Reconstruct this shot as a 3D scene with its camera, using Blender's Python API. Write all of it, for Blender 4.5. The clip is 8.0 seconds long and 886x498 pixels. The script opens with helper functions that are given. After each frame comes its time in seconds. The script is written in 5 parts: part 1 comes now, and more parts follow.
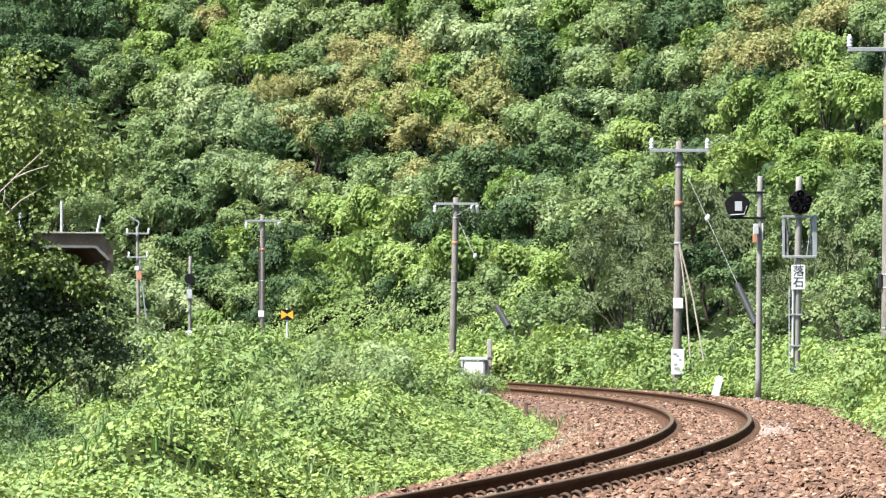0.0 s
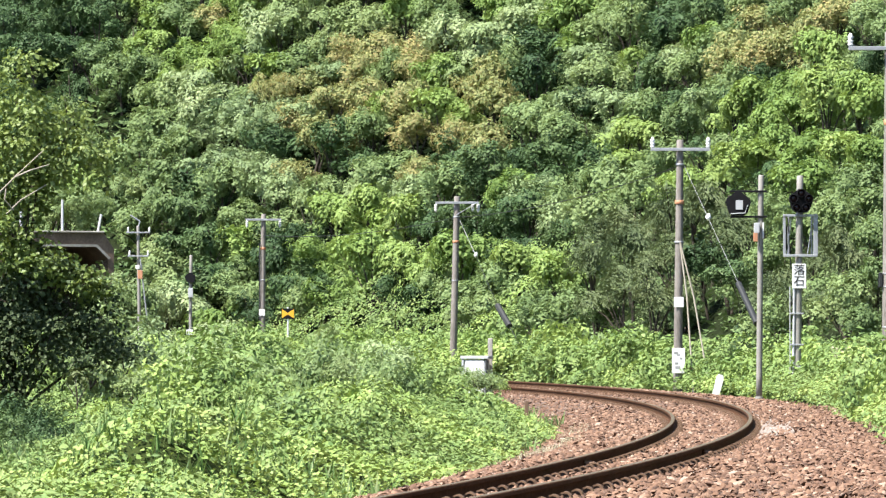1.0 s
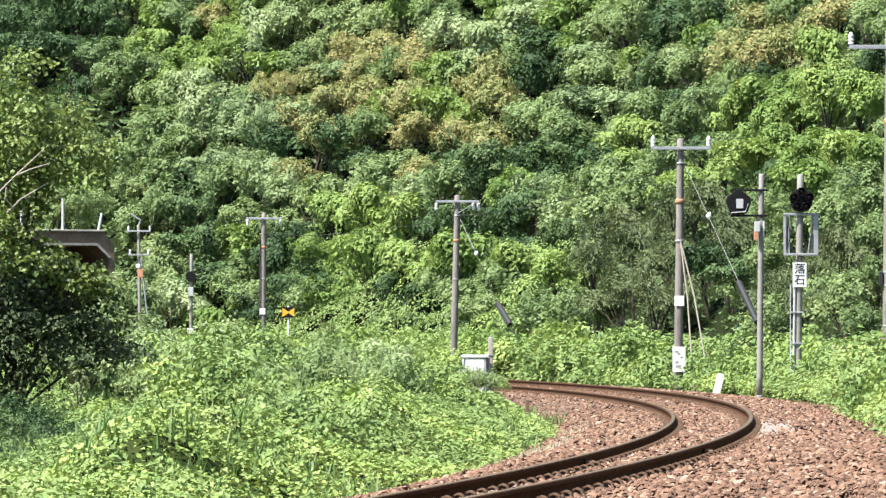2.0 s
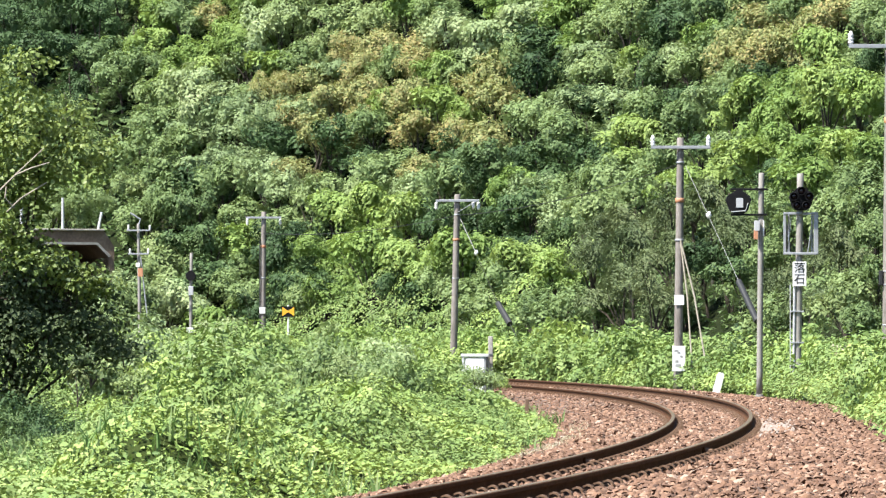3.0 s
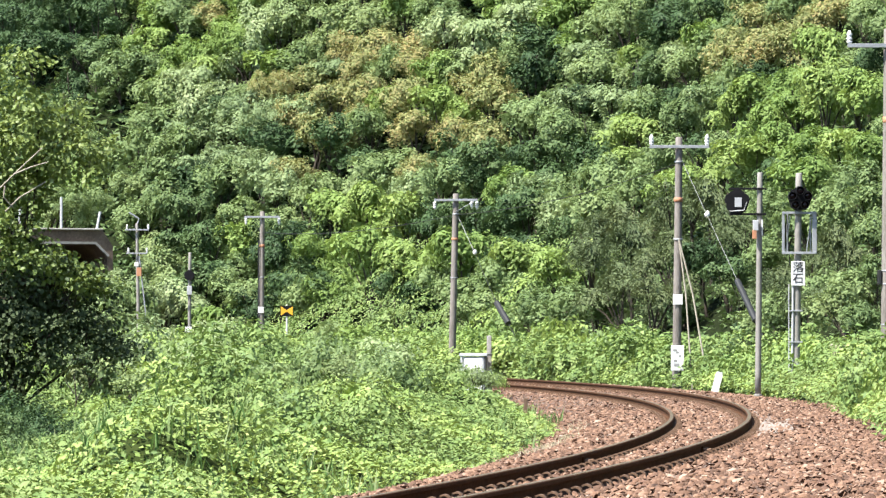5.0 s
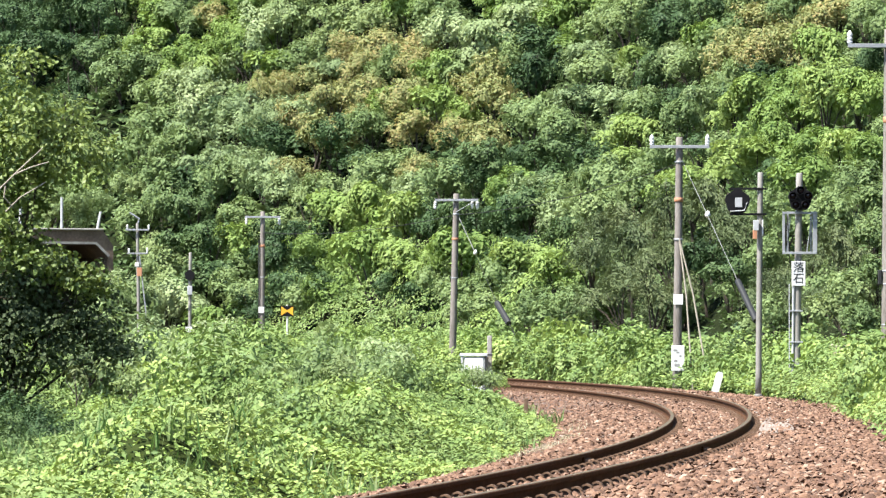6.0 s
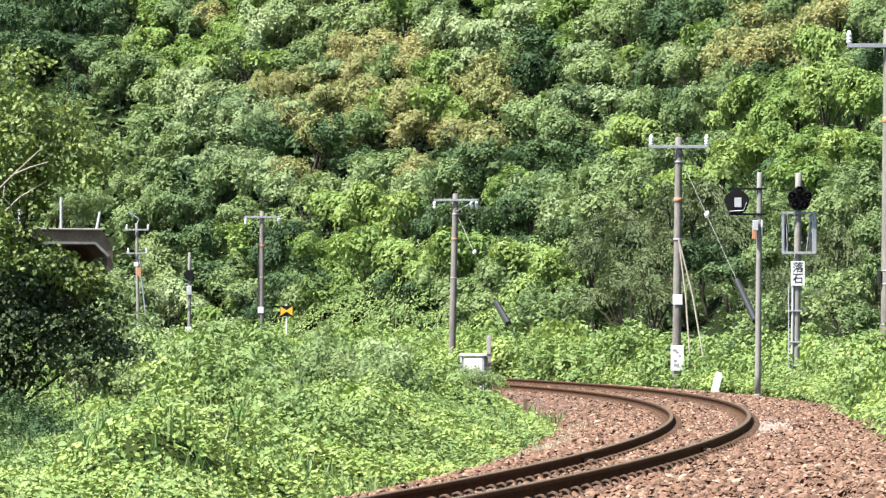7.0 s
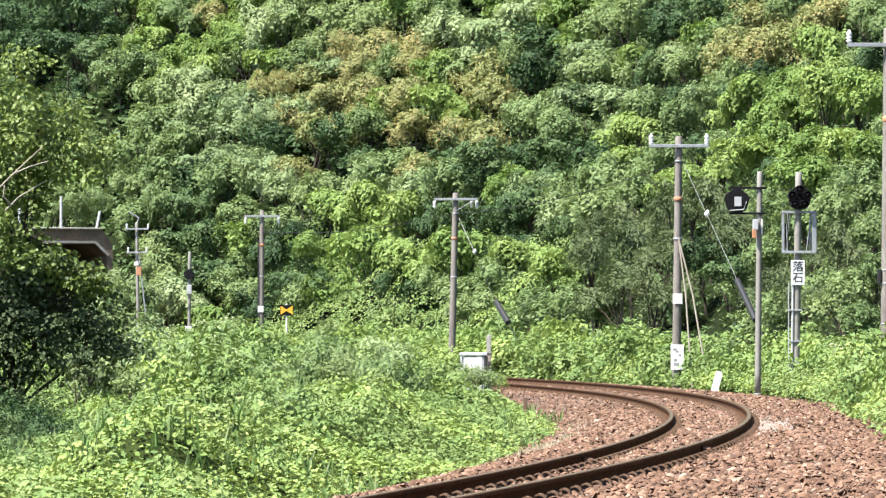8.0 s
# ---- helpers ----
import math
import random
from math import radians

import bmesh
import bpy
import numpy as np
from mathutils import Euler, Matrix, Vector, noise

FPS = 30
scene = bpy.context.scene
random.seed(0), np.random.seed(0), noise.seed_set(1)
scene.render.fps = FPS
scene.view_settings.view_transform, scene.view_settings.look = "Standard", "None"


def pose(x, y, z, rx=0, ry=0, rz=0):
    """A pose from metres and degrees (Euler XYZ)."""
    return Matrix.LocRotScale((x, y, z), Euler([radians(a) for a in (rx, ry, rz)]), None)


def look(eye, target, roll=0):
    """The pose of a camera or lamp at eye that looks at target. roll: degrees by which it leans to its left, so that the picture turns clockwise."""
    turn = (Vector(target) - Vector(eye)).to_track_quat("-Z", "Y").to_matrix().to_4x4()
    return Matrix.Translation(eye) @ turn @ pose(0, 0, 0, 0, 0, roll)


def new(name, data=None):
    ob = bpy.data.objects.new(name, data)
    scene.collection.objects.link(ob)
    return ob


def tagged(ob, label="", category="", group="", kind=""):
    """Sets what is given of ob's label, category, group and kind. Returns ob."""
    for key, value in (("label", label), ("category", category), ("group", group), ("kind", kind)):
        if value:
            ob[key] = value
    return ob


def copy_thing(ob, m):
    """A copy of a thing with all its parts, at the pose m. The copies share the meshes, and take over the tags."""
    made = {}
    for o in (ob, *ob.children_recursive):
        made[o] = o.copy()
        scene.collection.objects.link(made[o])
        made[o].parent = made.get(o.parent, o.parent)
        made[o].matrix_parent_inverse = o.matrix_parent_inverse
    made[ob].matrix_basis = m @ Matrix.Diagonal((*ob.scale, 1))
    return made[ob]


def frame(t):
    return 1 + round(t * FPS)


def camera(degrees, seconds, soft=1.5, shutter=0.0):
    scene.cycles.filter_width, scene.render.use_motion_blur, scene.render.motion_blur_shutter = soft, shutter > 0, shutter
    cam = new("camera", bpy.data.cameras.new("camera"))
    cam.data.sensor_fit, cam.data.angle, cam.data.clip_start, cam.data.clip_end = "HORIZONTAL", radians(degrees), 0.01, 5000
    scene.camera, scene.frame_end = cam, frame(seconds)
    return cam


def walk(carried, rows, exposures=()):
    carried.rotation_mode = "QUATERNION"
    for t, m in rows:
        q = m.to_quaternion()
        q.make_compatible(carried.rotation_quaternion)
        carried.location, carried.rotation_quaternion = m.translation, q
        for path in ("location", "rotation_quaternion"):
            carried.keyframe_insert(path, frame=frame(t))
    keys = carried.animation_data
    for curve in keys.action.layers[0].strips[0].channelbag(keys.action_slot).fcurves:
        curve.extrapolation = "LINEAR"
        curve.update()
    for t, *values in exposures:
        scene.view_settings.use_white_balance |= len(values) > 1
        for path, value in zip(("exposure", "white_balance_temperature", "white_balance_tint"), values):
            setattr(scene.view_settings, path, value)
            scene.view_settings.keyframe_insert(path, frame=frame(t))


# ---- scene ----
CX, CY, R, CANT = -295.597, 84.944, 300.0, 0.088   # centre and radius of the curve, cant of the outer rail
EYE = Vector((0, 0, 1.14))                          # height over the inner rail's head


# ---- camera ----
cam = camera(10.9324, 8.0, soft=1.35)


def aim(dx, dy, roll=0.0):
    """The pose of the hand-held camera, turned a little from its mean aim (thousandths of a degree)."""
    return pose(EYE.x, EYE.y, EYE.z, 90 + 1.131 + dy / 1000, roll, -dx / 1000)


walk(cam, [(t, aim(dx, dy)) for t, dx, dy in (
    (0.0, 1.7, 45.4), (0.5, -5.9, 50.4), (1.0, -8.2, 31.5), (1.5, -13.3, 23.6), (2.2, -14.0, 13.0), (3.0, -12.3, 5.4),
    (3.5, -3.8, 0.7), (4.0, 0.0, 0.0), (4.5, 6.3, -1.8), (5.2, 4.0, -1.5), (6.0, 0.1, -0.9), (6.5, 12.6, -0.6),
    (7.0, 8.2, -0.9), (7.5, 8.8, -0.9), (8.0, 7.8, -11.0))])

# ---- world and sun ----
SUN = Vector((-0.55, -0.34, 1.0)).normalized()
world = bpy.data.worlds.new("sky")
scene.world = world
world.use_nodes = True
wn = world.node_tree.nodes
sky = wn.new("ShaderNodeTexSky")
sky.sky_type, sky.sun_disc = "NISHITA", False
sky.sun_elevation, sky.sun_rotation = math.asin(SUN.z), math.atan2(SUN.x, SUN.y)
wn["Background"].inputs[1].default_value = 0.115
world.node_tree.links.new(sky.outputs[0], wn["Background"].inputs[0])
sun = new("sun", bpy.data.lights.new("sun", "SUN"))
sun.data.energy, sun.data.angle, sun.data.color = 4.8, radians(0.5), (1.0, 0.955, 0.89)
sun.matrix_world = look(SUN * 200, (0, 0, 0))
scene.view_settings.exposure = 1.59


# ---- materials ----
def ramp(nodes, stops):
    r = nodes.new("ShaderNodeValToRGB")
    while len(r.color_ramp.elements) < len(stops):
        r.color_ramp.elements.new(0.5)
    for e, (p, c) in zip(r.color_ramp.elements, stops):
        e.position, e.color = p, (*c, 1)
    return r


def material(name, stops, scale=8.0, rough=0.7, metal=0.0, bump=0.0, bump_scale=40.0, detail=6.0, gloss=0.4, stretch=(1, 1, 1)):
    """A surface whose colour wanders over the stops at two scales, with fine relief."""
    m = bpy.data.materials.new(name)
    m.use_nodes = True
    n, k = m.node_tree.nodes, m.node_tree.links
    b = n["Principled BSDF"]
    tc = n.new("ShaderNodeTexCoord")
    mp = n.new("ShaderNodeMapping")
    mp.inputs["Scale"].default_value = stretch
    k.new(tc.outputs["Object"], mp.inputs[0])
    t1, t2 = n.new("ShaderNodeTexNoise"), n.new("ShaderNodeTexNoise")
    t1.inputs["Scale"].default_value, t1.inputs["Detail"].default_value = scale, detail
    t2.inputs["Scale"].default_value, t2.inputs["Detail"].default_value = scale * 9, 4
    mix = n.new("ShaderNodeMath")
    mix.operation = "MULTIPLY_ADD"
    mix.inputs[1].default_value = 0.45
    half = n.new("ShaderNodeMath")
    half.operation = "MULTIPLY"
    half.inputs[1].default_value = 0.55
    k.new(mp.outputs[0], t1.inputs["Vector"])
    k.new(mp.outputs[0], t2.inputs["Vector"])
    k.new(t1.outputs[0], half.inputs[0])
    k.new(t2.outputs[0], mix.inputs[0])
    k.new(half.outputs[0], mix.inputs[2])
    r = ramp(n, stops)
    k.new(mix.outputs[0], r.inputs[0])
    k.new(r.outputs[0], b.inputs["Base Color"])
    b.inputs["Roughness"].default_value, b.inputs["Metallic"].default_value = rough, metal
    b.inputs["Specular IOR Level"].default_value = gloss
    if bump:
        t3, bp = n.new("ShaderNodeTexNoise"), n.new("ShaderNodeBump")
        t3.inputs["Scale"].default_value, t3.inputs["Detail"].default_value = bump_scale, 5
        bp.inputs["Strength"].default_value, bp.inputs["Distance"].default_value = bump, 0.02
        k.new(mp.outputs[0], t3.inputs["Vector"])
        k.new(t3.outputs[0], bp.inputs["Height"])
        k.new(bp.outputs[0], b.inputs["Normal"])
    return m


def leaf_material(name, stops, through_light=0.25, rough=0.55, per_tree=0.36, patch=0.54, gloss=0.12, grain=0.55):
    """Foliage: each leaf has its own shade, each plant its own tone; some light comes through."""
    m = bpy.data.materials.new(name)
    m.use_nodes = True
    n, k = m.node_tree.nodes, m.node_tree.links
    b = n["Principled BSDF"]
    geo, info = n.new("ShaderNodeNewGeometry"), n.new("ShaderNodeObjectInfo")
    tc, ns = n.new("ShaderNodeTexCoord"), n.new("ShaderNodeTexNoise")
    ns.inputs["Scale"].default_value, ns.inputs["Detail"].default_value = grain, 3
    k.new(tc.outputs["Object"], ns.inputs["Vector"])

    def scaled(out, f, add=None):
        q = n.new("ShaderNodeMath")
        q.operation = "MULTIPLY_ADD"
        q.inputs[1].default_value = f
        k.new(out, q.inputs[0])
        if add is None:
            q.inputs[2].default_value = 0
        else:
            k.new(add, q.inputs[2])
        return q.outputs[0]
    v = scaled(geo.outputs["Random Per Island"], 1 - per_tree - patch)
    v = scaled(info.outputs["Random"], per_tree, v)
    v = scaled(ns.outputs[0], patch, v)
    r = ramp(n, stops)
    k.new(v, r.inputs[0])
    k.new(r.outputs[0], b.inputs["Base Color"])
    b.inputs["Roughness"].default_value = rough
    b.inputs["Specular IOR Level"].default_value = gloss
    tr, mx = n.new("ShaderNodeBsdfTranslucent"), n.new("ShaderNodeMixShader")
    hs = n.new("ShaderNodeHueSaturation")
    hs.inputs["Hue"].default_value, hs.inputs["Saturation"].default_value, hs.inputs["Value"].default_value = 0.485, 1.1, 1.3
    k.new(r.outputs[0], hs.inputs["Color"])
    k.new(hs.outputs[0], tr.inputs[0])
    mx.inputs[0].default_value = through_light
    k.new(b.outputs[0], mx.inputs[1])
    k.new(tr.outputs[0], mx.inputs[2])
    k.new(mx.outputs[0], n["Material Output"].inputs[0])
    return m


def stone_material():
    m = material("ballast stone", [(0.2, (0.06, 0.033, 0.02)), (0.5, (0.15, 0.085, 0.052)), (0.8, (0.27, 0.175, 0.12))], 30, 0.85, bump=0.5)
    n, k = m.node_tree.nodes, m.node_tree.links
    geo = n.new("ShaderNodeNewGeometry")
    r = ramp(n, [(0.0, (0.040, 0.020, 0.012)), (0.3, (0.105, 0.053, 0.031)), (0.65, (0.175, 0.096, 0.058)), (0.9, (0.27, 0.165, 0.108)), (1.0, (0.38, 0.29, 0.22))])
    mx = n.new("ShaderNodeMix")
    mx.data_type, mx.inputs[0].default_value = "RGBA", 0.7
    old = n["Principled BSDF"].inputs["Base Color"].links[0].from_socket
    k.new(geo.outputs["Random Per Island"], r.inputs[0])
    k.new(old, mx.inputs[6])
    k.new(r.outputs[0], mx.inputs[7])
    k.new(mx.outputs[2], n["Principled BSDF"].inputs["Base Color"])
    return m


M_STONE = stone_material()
M_BED = material("ballast dust", [(0.3, (0.045, 0.028, 0.019)), (0.55, (0.100, 0.062, 0.043)), (0.75, (0.190, 0.135, 0.100))], 6, 0.9, bump=0.8, bump_scale=25)
# near black: the shade of the hollows is put into the soil colour
M_SHADE_SOIL = material("soil and litter darkened as shade", [(0.3, (0.008, 0.011, 0.005)), (0.6, (0.015, 0.021, 0.008)), (0.8, (0.028, 0.034, 0.014))], 2, 0.95, bump=0.8, bump_scale=9, gloss=0.03)
# dark colour imitating the shade between and under vine leaves
M_VINE_SHADE = material("painted shade under vines", [(0.3, (0.016, 0.022, 0.008)), (0.6, (0.032, 0.045, 0.014)), (0.8, (0.06, 0.072, 0.026))], 4, 0.95, bump=0.9, bump_scale=14, gloss=0.0)
M_RAIL = material("rusty rail steel", [(0.3, (0.032, 0.015, 0.008)), (0.55, (0.075, 0.036, 0.018)), (0.8, (0.15, 0.076, 0.04))], 12, 0.85, bump=0.3, bump_scale=60, gloss=0.12)
M_HEAD = material("worn rail head", [(0.3, (0.062, 0.046, 0.028)), (0.6, (0.125, 0.098, 0.058)), (0.8, (0.200, 0.165, 0.100))], 9, 0.55, metal=0.15, gloss=0.25)
M_CLIP = material("brown spring steel", [(0.3, (0.085, 0.05, 0.03)), (0.7, (0.21, 0.132, 0.085))], 40, 0.7, gloss=0.2)
M_CONC = material("weathered concrete", [(0.25, (0.16, 0.145, 0.125)), (0.5, (0.30, 0.28, 0.25)), (0.8, (0.42, 0.40, 0.37))], 5, 0.9, bump=0.25, bump_scale=60)
M_POLE = material("grey brown pole", [(0.25, (0.085, 0.074, 0.064)), (0.5, (0.175, 0.156, 0.138)), (0.8, (0.290, 0.270, 0.246))], 3, 0.85, bump=0.25, bump_scale=50, stretch=(1, 1, 0.25))
M_GALV = material("galvanised steel", [(0.3, (0.22, 0.23, 0.24)), (0.6, (0.34, 0.35, 0.365)), (0.8, (0.44, 0.45, 0.46))], 8, 0.5, metal=0.3)
M_PAINT = material("white enamel", [(0.25, (0.50, 0.49, 0.47)), (0.5, (0.66, 0.66, 0.65)), (0.8, (0.74, 0.74, 0.74))], 5, 0.45)
M_GREY = material("light grey paint", [(0.3, (0.30, 0.31, 0.32)), (0.6, (0.43, 0.44, 0.45)), (0.8, (0.52, 0.53, 0.53))], 6, 0.55)
M_BLACK = material("matt black paint", [(0.3, (0.005, 0.005, 0.006)), (0.7, (0.012, 0.012, 0.013))], 10, 0.7, gloss=0.12)
M_LENS = material("dark red lens glass", [(0.3, (0.010, 0.006, 0.006)), (0.7, (0.03, 0.012, 0.012))], 10, 0.15)
M_YELLOW = material("yellow sign paint", [(0.3, (0.60, 0.30, 0.02)), (0.7, (0.72, 0.40, 0.03))], 9, 0.5)
M_ORANGE = material("faded orange band", [(0.3, (0.36, 0.15, 0.075)), (0.7, (0.50, 0.26, 0.15))], 9, 0.6)
M_PORC = material("glazed porcelain", [(0.3, (0.62, 0.62, 0.62)), (0.7, (0.72, 0.72, 0.72))], 9, 0.2)
M_INK = material("black lettering", [(0.3, (0.012, 0.012, 0.012)), (0.7, (0.03, 0.03, 0.03))], 20, 0.6)
M_CABLE = material("pale stranded wire", [(0.3, (0.22, 0.22, 0.21)), (0.7, (0.36, 0.36, 0.35))], 20, 0.5, metal=0.3)
M_SHEATH = material("dark wire", [(0.3, (0.010, 0.011, 0.011)), (0.7, (0.024, 0.025, 0.024))], 20, 0.6)
M_STAY = material("pale beige stay cover", [(0.3, (0.30, 0.26, 0.20)), (0.7, (0.46, 0.42, 0.34))], 12, 0.7)
M_WOOD = material("weathered brown wood", [(0.3, (0.09, 0.055, 0.035)), (0.6, (0.17, 0.11, 0.07)), (0.8, (0.25, 0.17, 0.12))], 6, 0.9, bump=0.3, stretch=(1, 1, 0.2))
M_BARK = material("dark bark", [(0.3, (0.025, 0.020, 0.014)), (0.6, (0.06, 0.048, 0.035)), (0.8, (0.11, 0.09, 0.07))], 5, 0.95, bump=0.8, bump_scale=18, stretch=(1, 1, 0.3))
M_BRANCH = material("pale bare bark", [(0.3, (0.20, 0.17, 0.13)), (0.7, (0.36, 0.32, 0.26))], 8, 0.9, bump=0.4)
M_DRY = material("dry straw", [(0.3, (0.30, 0.22, 0.12)), (0.7, (0.46, 0.36, 0.22))], 9, 0.8)
M_BRICK = material("brown stained masonry", [(0.3, (0.075, 0.052, 0.038)), (0.55, (0.15, 0.105, 0.076)), (0.8, (0.24, 0.185, 0.145))], 1.2, 0.9, bump=0.4, bump_scale=20)

L_MID = leaf_material("broad green leaves", [(0.15, (0.096, 0.150, 0.058)), (0.5, (0.178, 0.246, 0.098)), (0.85, (0.262, 0.316, 0.138))])
L_BRIGHT = leaf_material("fresh yellow green leaves", [(0.15, (0.110, 0.182, 0.048)), (0.5, (0.192, 0.276, 0.078)), (0.85, (0.266, 0.336, 0.110))])
# own deep green plus painted shade for hollows among the crowns
L_DEEP = leaf_material("deep green leaves with painted shade", [(0.15, (0.027, 0.052, 0.022)), (0.5, (0.058, 0.102, 0.038)), (0.85, (0.122, 0.174, 0.066))], 0.12)
L_OLIVE = leaf_material("olive leaves turning rusty", [(0.1, (0.132, 0.172, 0.064)), (0.42, (0.226, 0.258, 0.100)), (0.66, (0.310, 0.276, 0.116)), (0.95, (0.410, 0.262, 0.128))], 0.25, 0.55, 0.12, 0.5, gloss=0.12)
L_PALE = leaf_material("pale grey green leaves", [(0.15, (0.128, 0.184, 0.086)), (0.5, (0.228, 0.298, 0.138)), (0.85, (0.322, 0.376, 0.192))])
L_VINE = leaf_material("kudzu leaves", [(0.25, (0.132, 0.208, 0.049)), (0.5, (0.212, 0.298, 0.077)), (0.75, (0.322, 0.392, 0.132))], 0.16, 0.6, 0.0, 0.8, gloss=0.2, grain=1.3)
L_GRASS = leaf_material("grass blades", [(0.15, (0.058, 0.121, 0.034)), (0.5, (0.116, 0.198, 0.061)), (0.9, (0.223, 0.264, 0.121))], 0.3, 0.5, 0.0, 0.3)
# evergreen green, darkened to carry the lower crown's shade
L_SHADE = leaf_material("glossy dark evergreen leaves with painted shade", [(0.12, (0.035, 0.060, 0.026)), (0.5, (0.076, 0.102, 0.042)), (0.9, (0.150, 0.172, 0.070))], 0.1, 0.6, gloss=0.2)
L_WEED = leaf_material("weed leaves", [(0.25, (0.084, 0.147, 0.042)), (0.5, (0.151, 0.224, 0.066)), (0.75, (0.250, 0.312, 0.110))], 0.16, 0.6, 0.0, 0.8, gloss=0.2, grain=1.3)
# brighter yellow green paints sunlight on the crown's top
L_SUNLIT = leaf_material("yellow green leaves with painted sunlight", [(0.12, (0.050, 0.090, 0.028)), (0.5, (0.132, 0.188, 0.050)), (0.9, (0.250, 0.295, 0.088))], 0.26, 0.5, gloss=0.3)
L_FERN = leaf_material("feathery dark green leaves", [(0.15, (0.058, 0.086, 0.038)), (0.5, (0.112, 0.146, 0.064)), (0.85, (0.194, 0.222, 0.104))], 0.16)
M_POST = material("grey steel post", [(0.3, (0.160, 0.150, 0.132)), (0.6, (0.250, 0.238, 0.215)), (0.8, (0.345, 0.330, 0.305))], 4, 0.65, bump=0.15)
M_LIME = material("lime whitened stone", [(0.3, (0.15, 0.115, 0.09)), (0.6, (0.26, 0.22, 0.19)), (0.8, (0.36, 0.33, 0.30))], 14, 0.9)
L_STRAW = leaf_material("bleached straw", [(0.15, (0.20, 0.19, 0.11)), (0.5, (0.34, 0.32, 0.21)), (0.9, (0.50, 0.47, 0.36))], 0.25, 0.6, 0.0, 0.3)
M_FADED = material("faded grey marks", [(0.3, (0.16, 0.16, 0.16)), (0.7, (0.34, 0.34, 0.335))], 30, 0.7)


# ---- mesh helpers ----
def link(name, verts, faces, mat, parent=None, label="", smooth=False):
    me = bpy.data.meshes.new(name)
    me.from_pydata(verts, [], faces)
    me.materials.append(mat)
    if smooth:
        me.shade_smooth()
    ob = new(name, me)
    ob.parent = parent
    return tagged(ob, label)


def part(name, bm, mat, parent, label="", smooth=False):
    """One bmesh as one mesh object under a thing or a part."""
    me = bpy.data.meshes.new(name)
    bmesh.ops.recalc_face_normals(bm, faces=bm.faces)
    bm.to_mesh(me)
    bm.free()
    for m in (mat if isinstance(mat, (list, tuple)) else [mat]):
        me.materials.append(m)
    if smooth:
        me.shade_smooth()
    ob = new(name, me)
    ob.parent = parent
    return tagged(ob, label)


def thing(name, m, label, category, group="", kind=""):
    ob = new(name)
    ob.empty_display_size = 0.2
    ob.matrix_world = m
    return tagged(ob, label, category, group, kind)


def box(bm, x, y, z, sx, sy, sz, bevel=0.0, turn=None):
    """A bevelled block: centre and full sizes."""
    m = Matrix.Translation((x, y, z)) @ (turn or Matrix()) @ Matrix.Diagonal((sx, sy, sz, 1))
    made = bmesh.ops.create_cube(bm, size=1, matrix=m)["verts"]
    if bevel:
        edges = list({e for v in made for e in v.link_edges})
        bmesh.ops.bevel(bm, geom=edges, offset=bevel, segments=1, affect="EDGES")
    return bm


def lathe(bm, rings, sides=16, m=None):
    """A turned shape: rings of (radius, height), closed at both ends."""
    m = m or Matrix()
    loops = []
    for r, z in rings:
        loops.append([bm.verts.new(m @ Vector((r * math.cos(a * math.tau / sides), r * math.sin(a * math.tau / sides), z))) for a in range(sides)])
    for a, b in zip(loops, loops[1:]):
        for i in range(sides):
            bm.faces.new((a[i], a[(i + 1) % sides], b[(i + 1) % sides], b[i]))
    bm.faces.new(loops[0][::-1])
    bm.faces.new(loops[-1])
    return bm


def rod(bm, points, radius, sides=6, taper=1.0):
    """A round bar along points."""
    pts = [Vector(p) for p in points]
    loops = []
    for i, p in enumerate(pts):
        d = (pts[min(i + 1, len(pts) - 1)] - pts[max(i - 1, 0)]).normalized()
        a = d.cross(Vector((0, 0, 1)) if abs(d.z) < 0.9 else Vector((1, 0, 0))).normalized()
        b = d.cross(a)
        r = radius * (1 + (taper - 1) * i / (len(pts) - 1))
        loops.append([bm.verts.new(p + (a * math.cos(k * math.tau / sides) + b * math.sin(k * math.tau / sides)) * r) for k in range(sides)])
    for a, b in zip(loops, loops[1:]):
        for i in range(sides):
            bm.faces.new((a[i], a[(i + 1) % sides], b[(i + 1) % sides], b[i]))
    bm.faces.new(loops[0][::-1])
    bm.faces.new(loops[-1])
    return bm


def prism(bm, outline, y0, y1):
    """An outline in x and z, drawn out from y0 to y1."""
    a = [bm.verts.new((x, y0, z)) for x, z in outline]
    b = [bm.verts.new((x, y1, z)) for x, z in outline]
    bm.faces.new(a)
    bm.faces.new(b[::-1])
    for i in range(len(a)):
        j = (i + 1) % len(a)
        bm.faces.new((a[j], a[i], b[i], b[j]))
    return bm


def lattice(ix, iy, seed):
    h = (ix.astype(np.int64) * 374761393 + iy.astype(np.int64) * 668265263 + seed * 69069) & 0x7FFFFFFF
    h = ((h ^ (h >> 13)) * 1274126177) & 0x7FFFFFFF
    return ((h ^ (h >> 16)) & 0xFFFF) / 65535.0


def wander(x, y, size, seed=0):
    """Smooth noise from 0 to 1 over the plan."""
    x, y = np.asarray(x, float) / size, np.asarray(y, float) / size
    ix, iy = np.floor(x), np.floor(y)
    fx, fy = x - ix, y - iy
    fx, fy = fx * fx * (3 - 2 * fx), fy * fy * (3 - 2 * fy)
    a, b = lattice(ix, iy, seed), lattice(ix + 1, iy, seed)
    c, d = lattice(ix, iy + 1, seed), lattice(ix + 1, iy + 1, seed)
    return (a * (1 - fx) + b * fx) * (1 - fy) + (c * (1 - fx) + d * fx) * fy


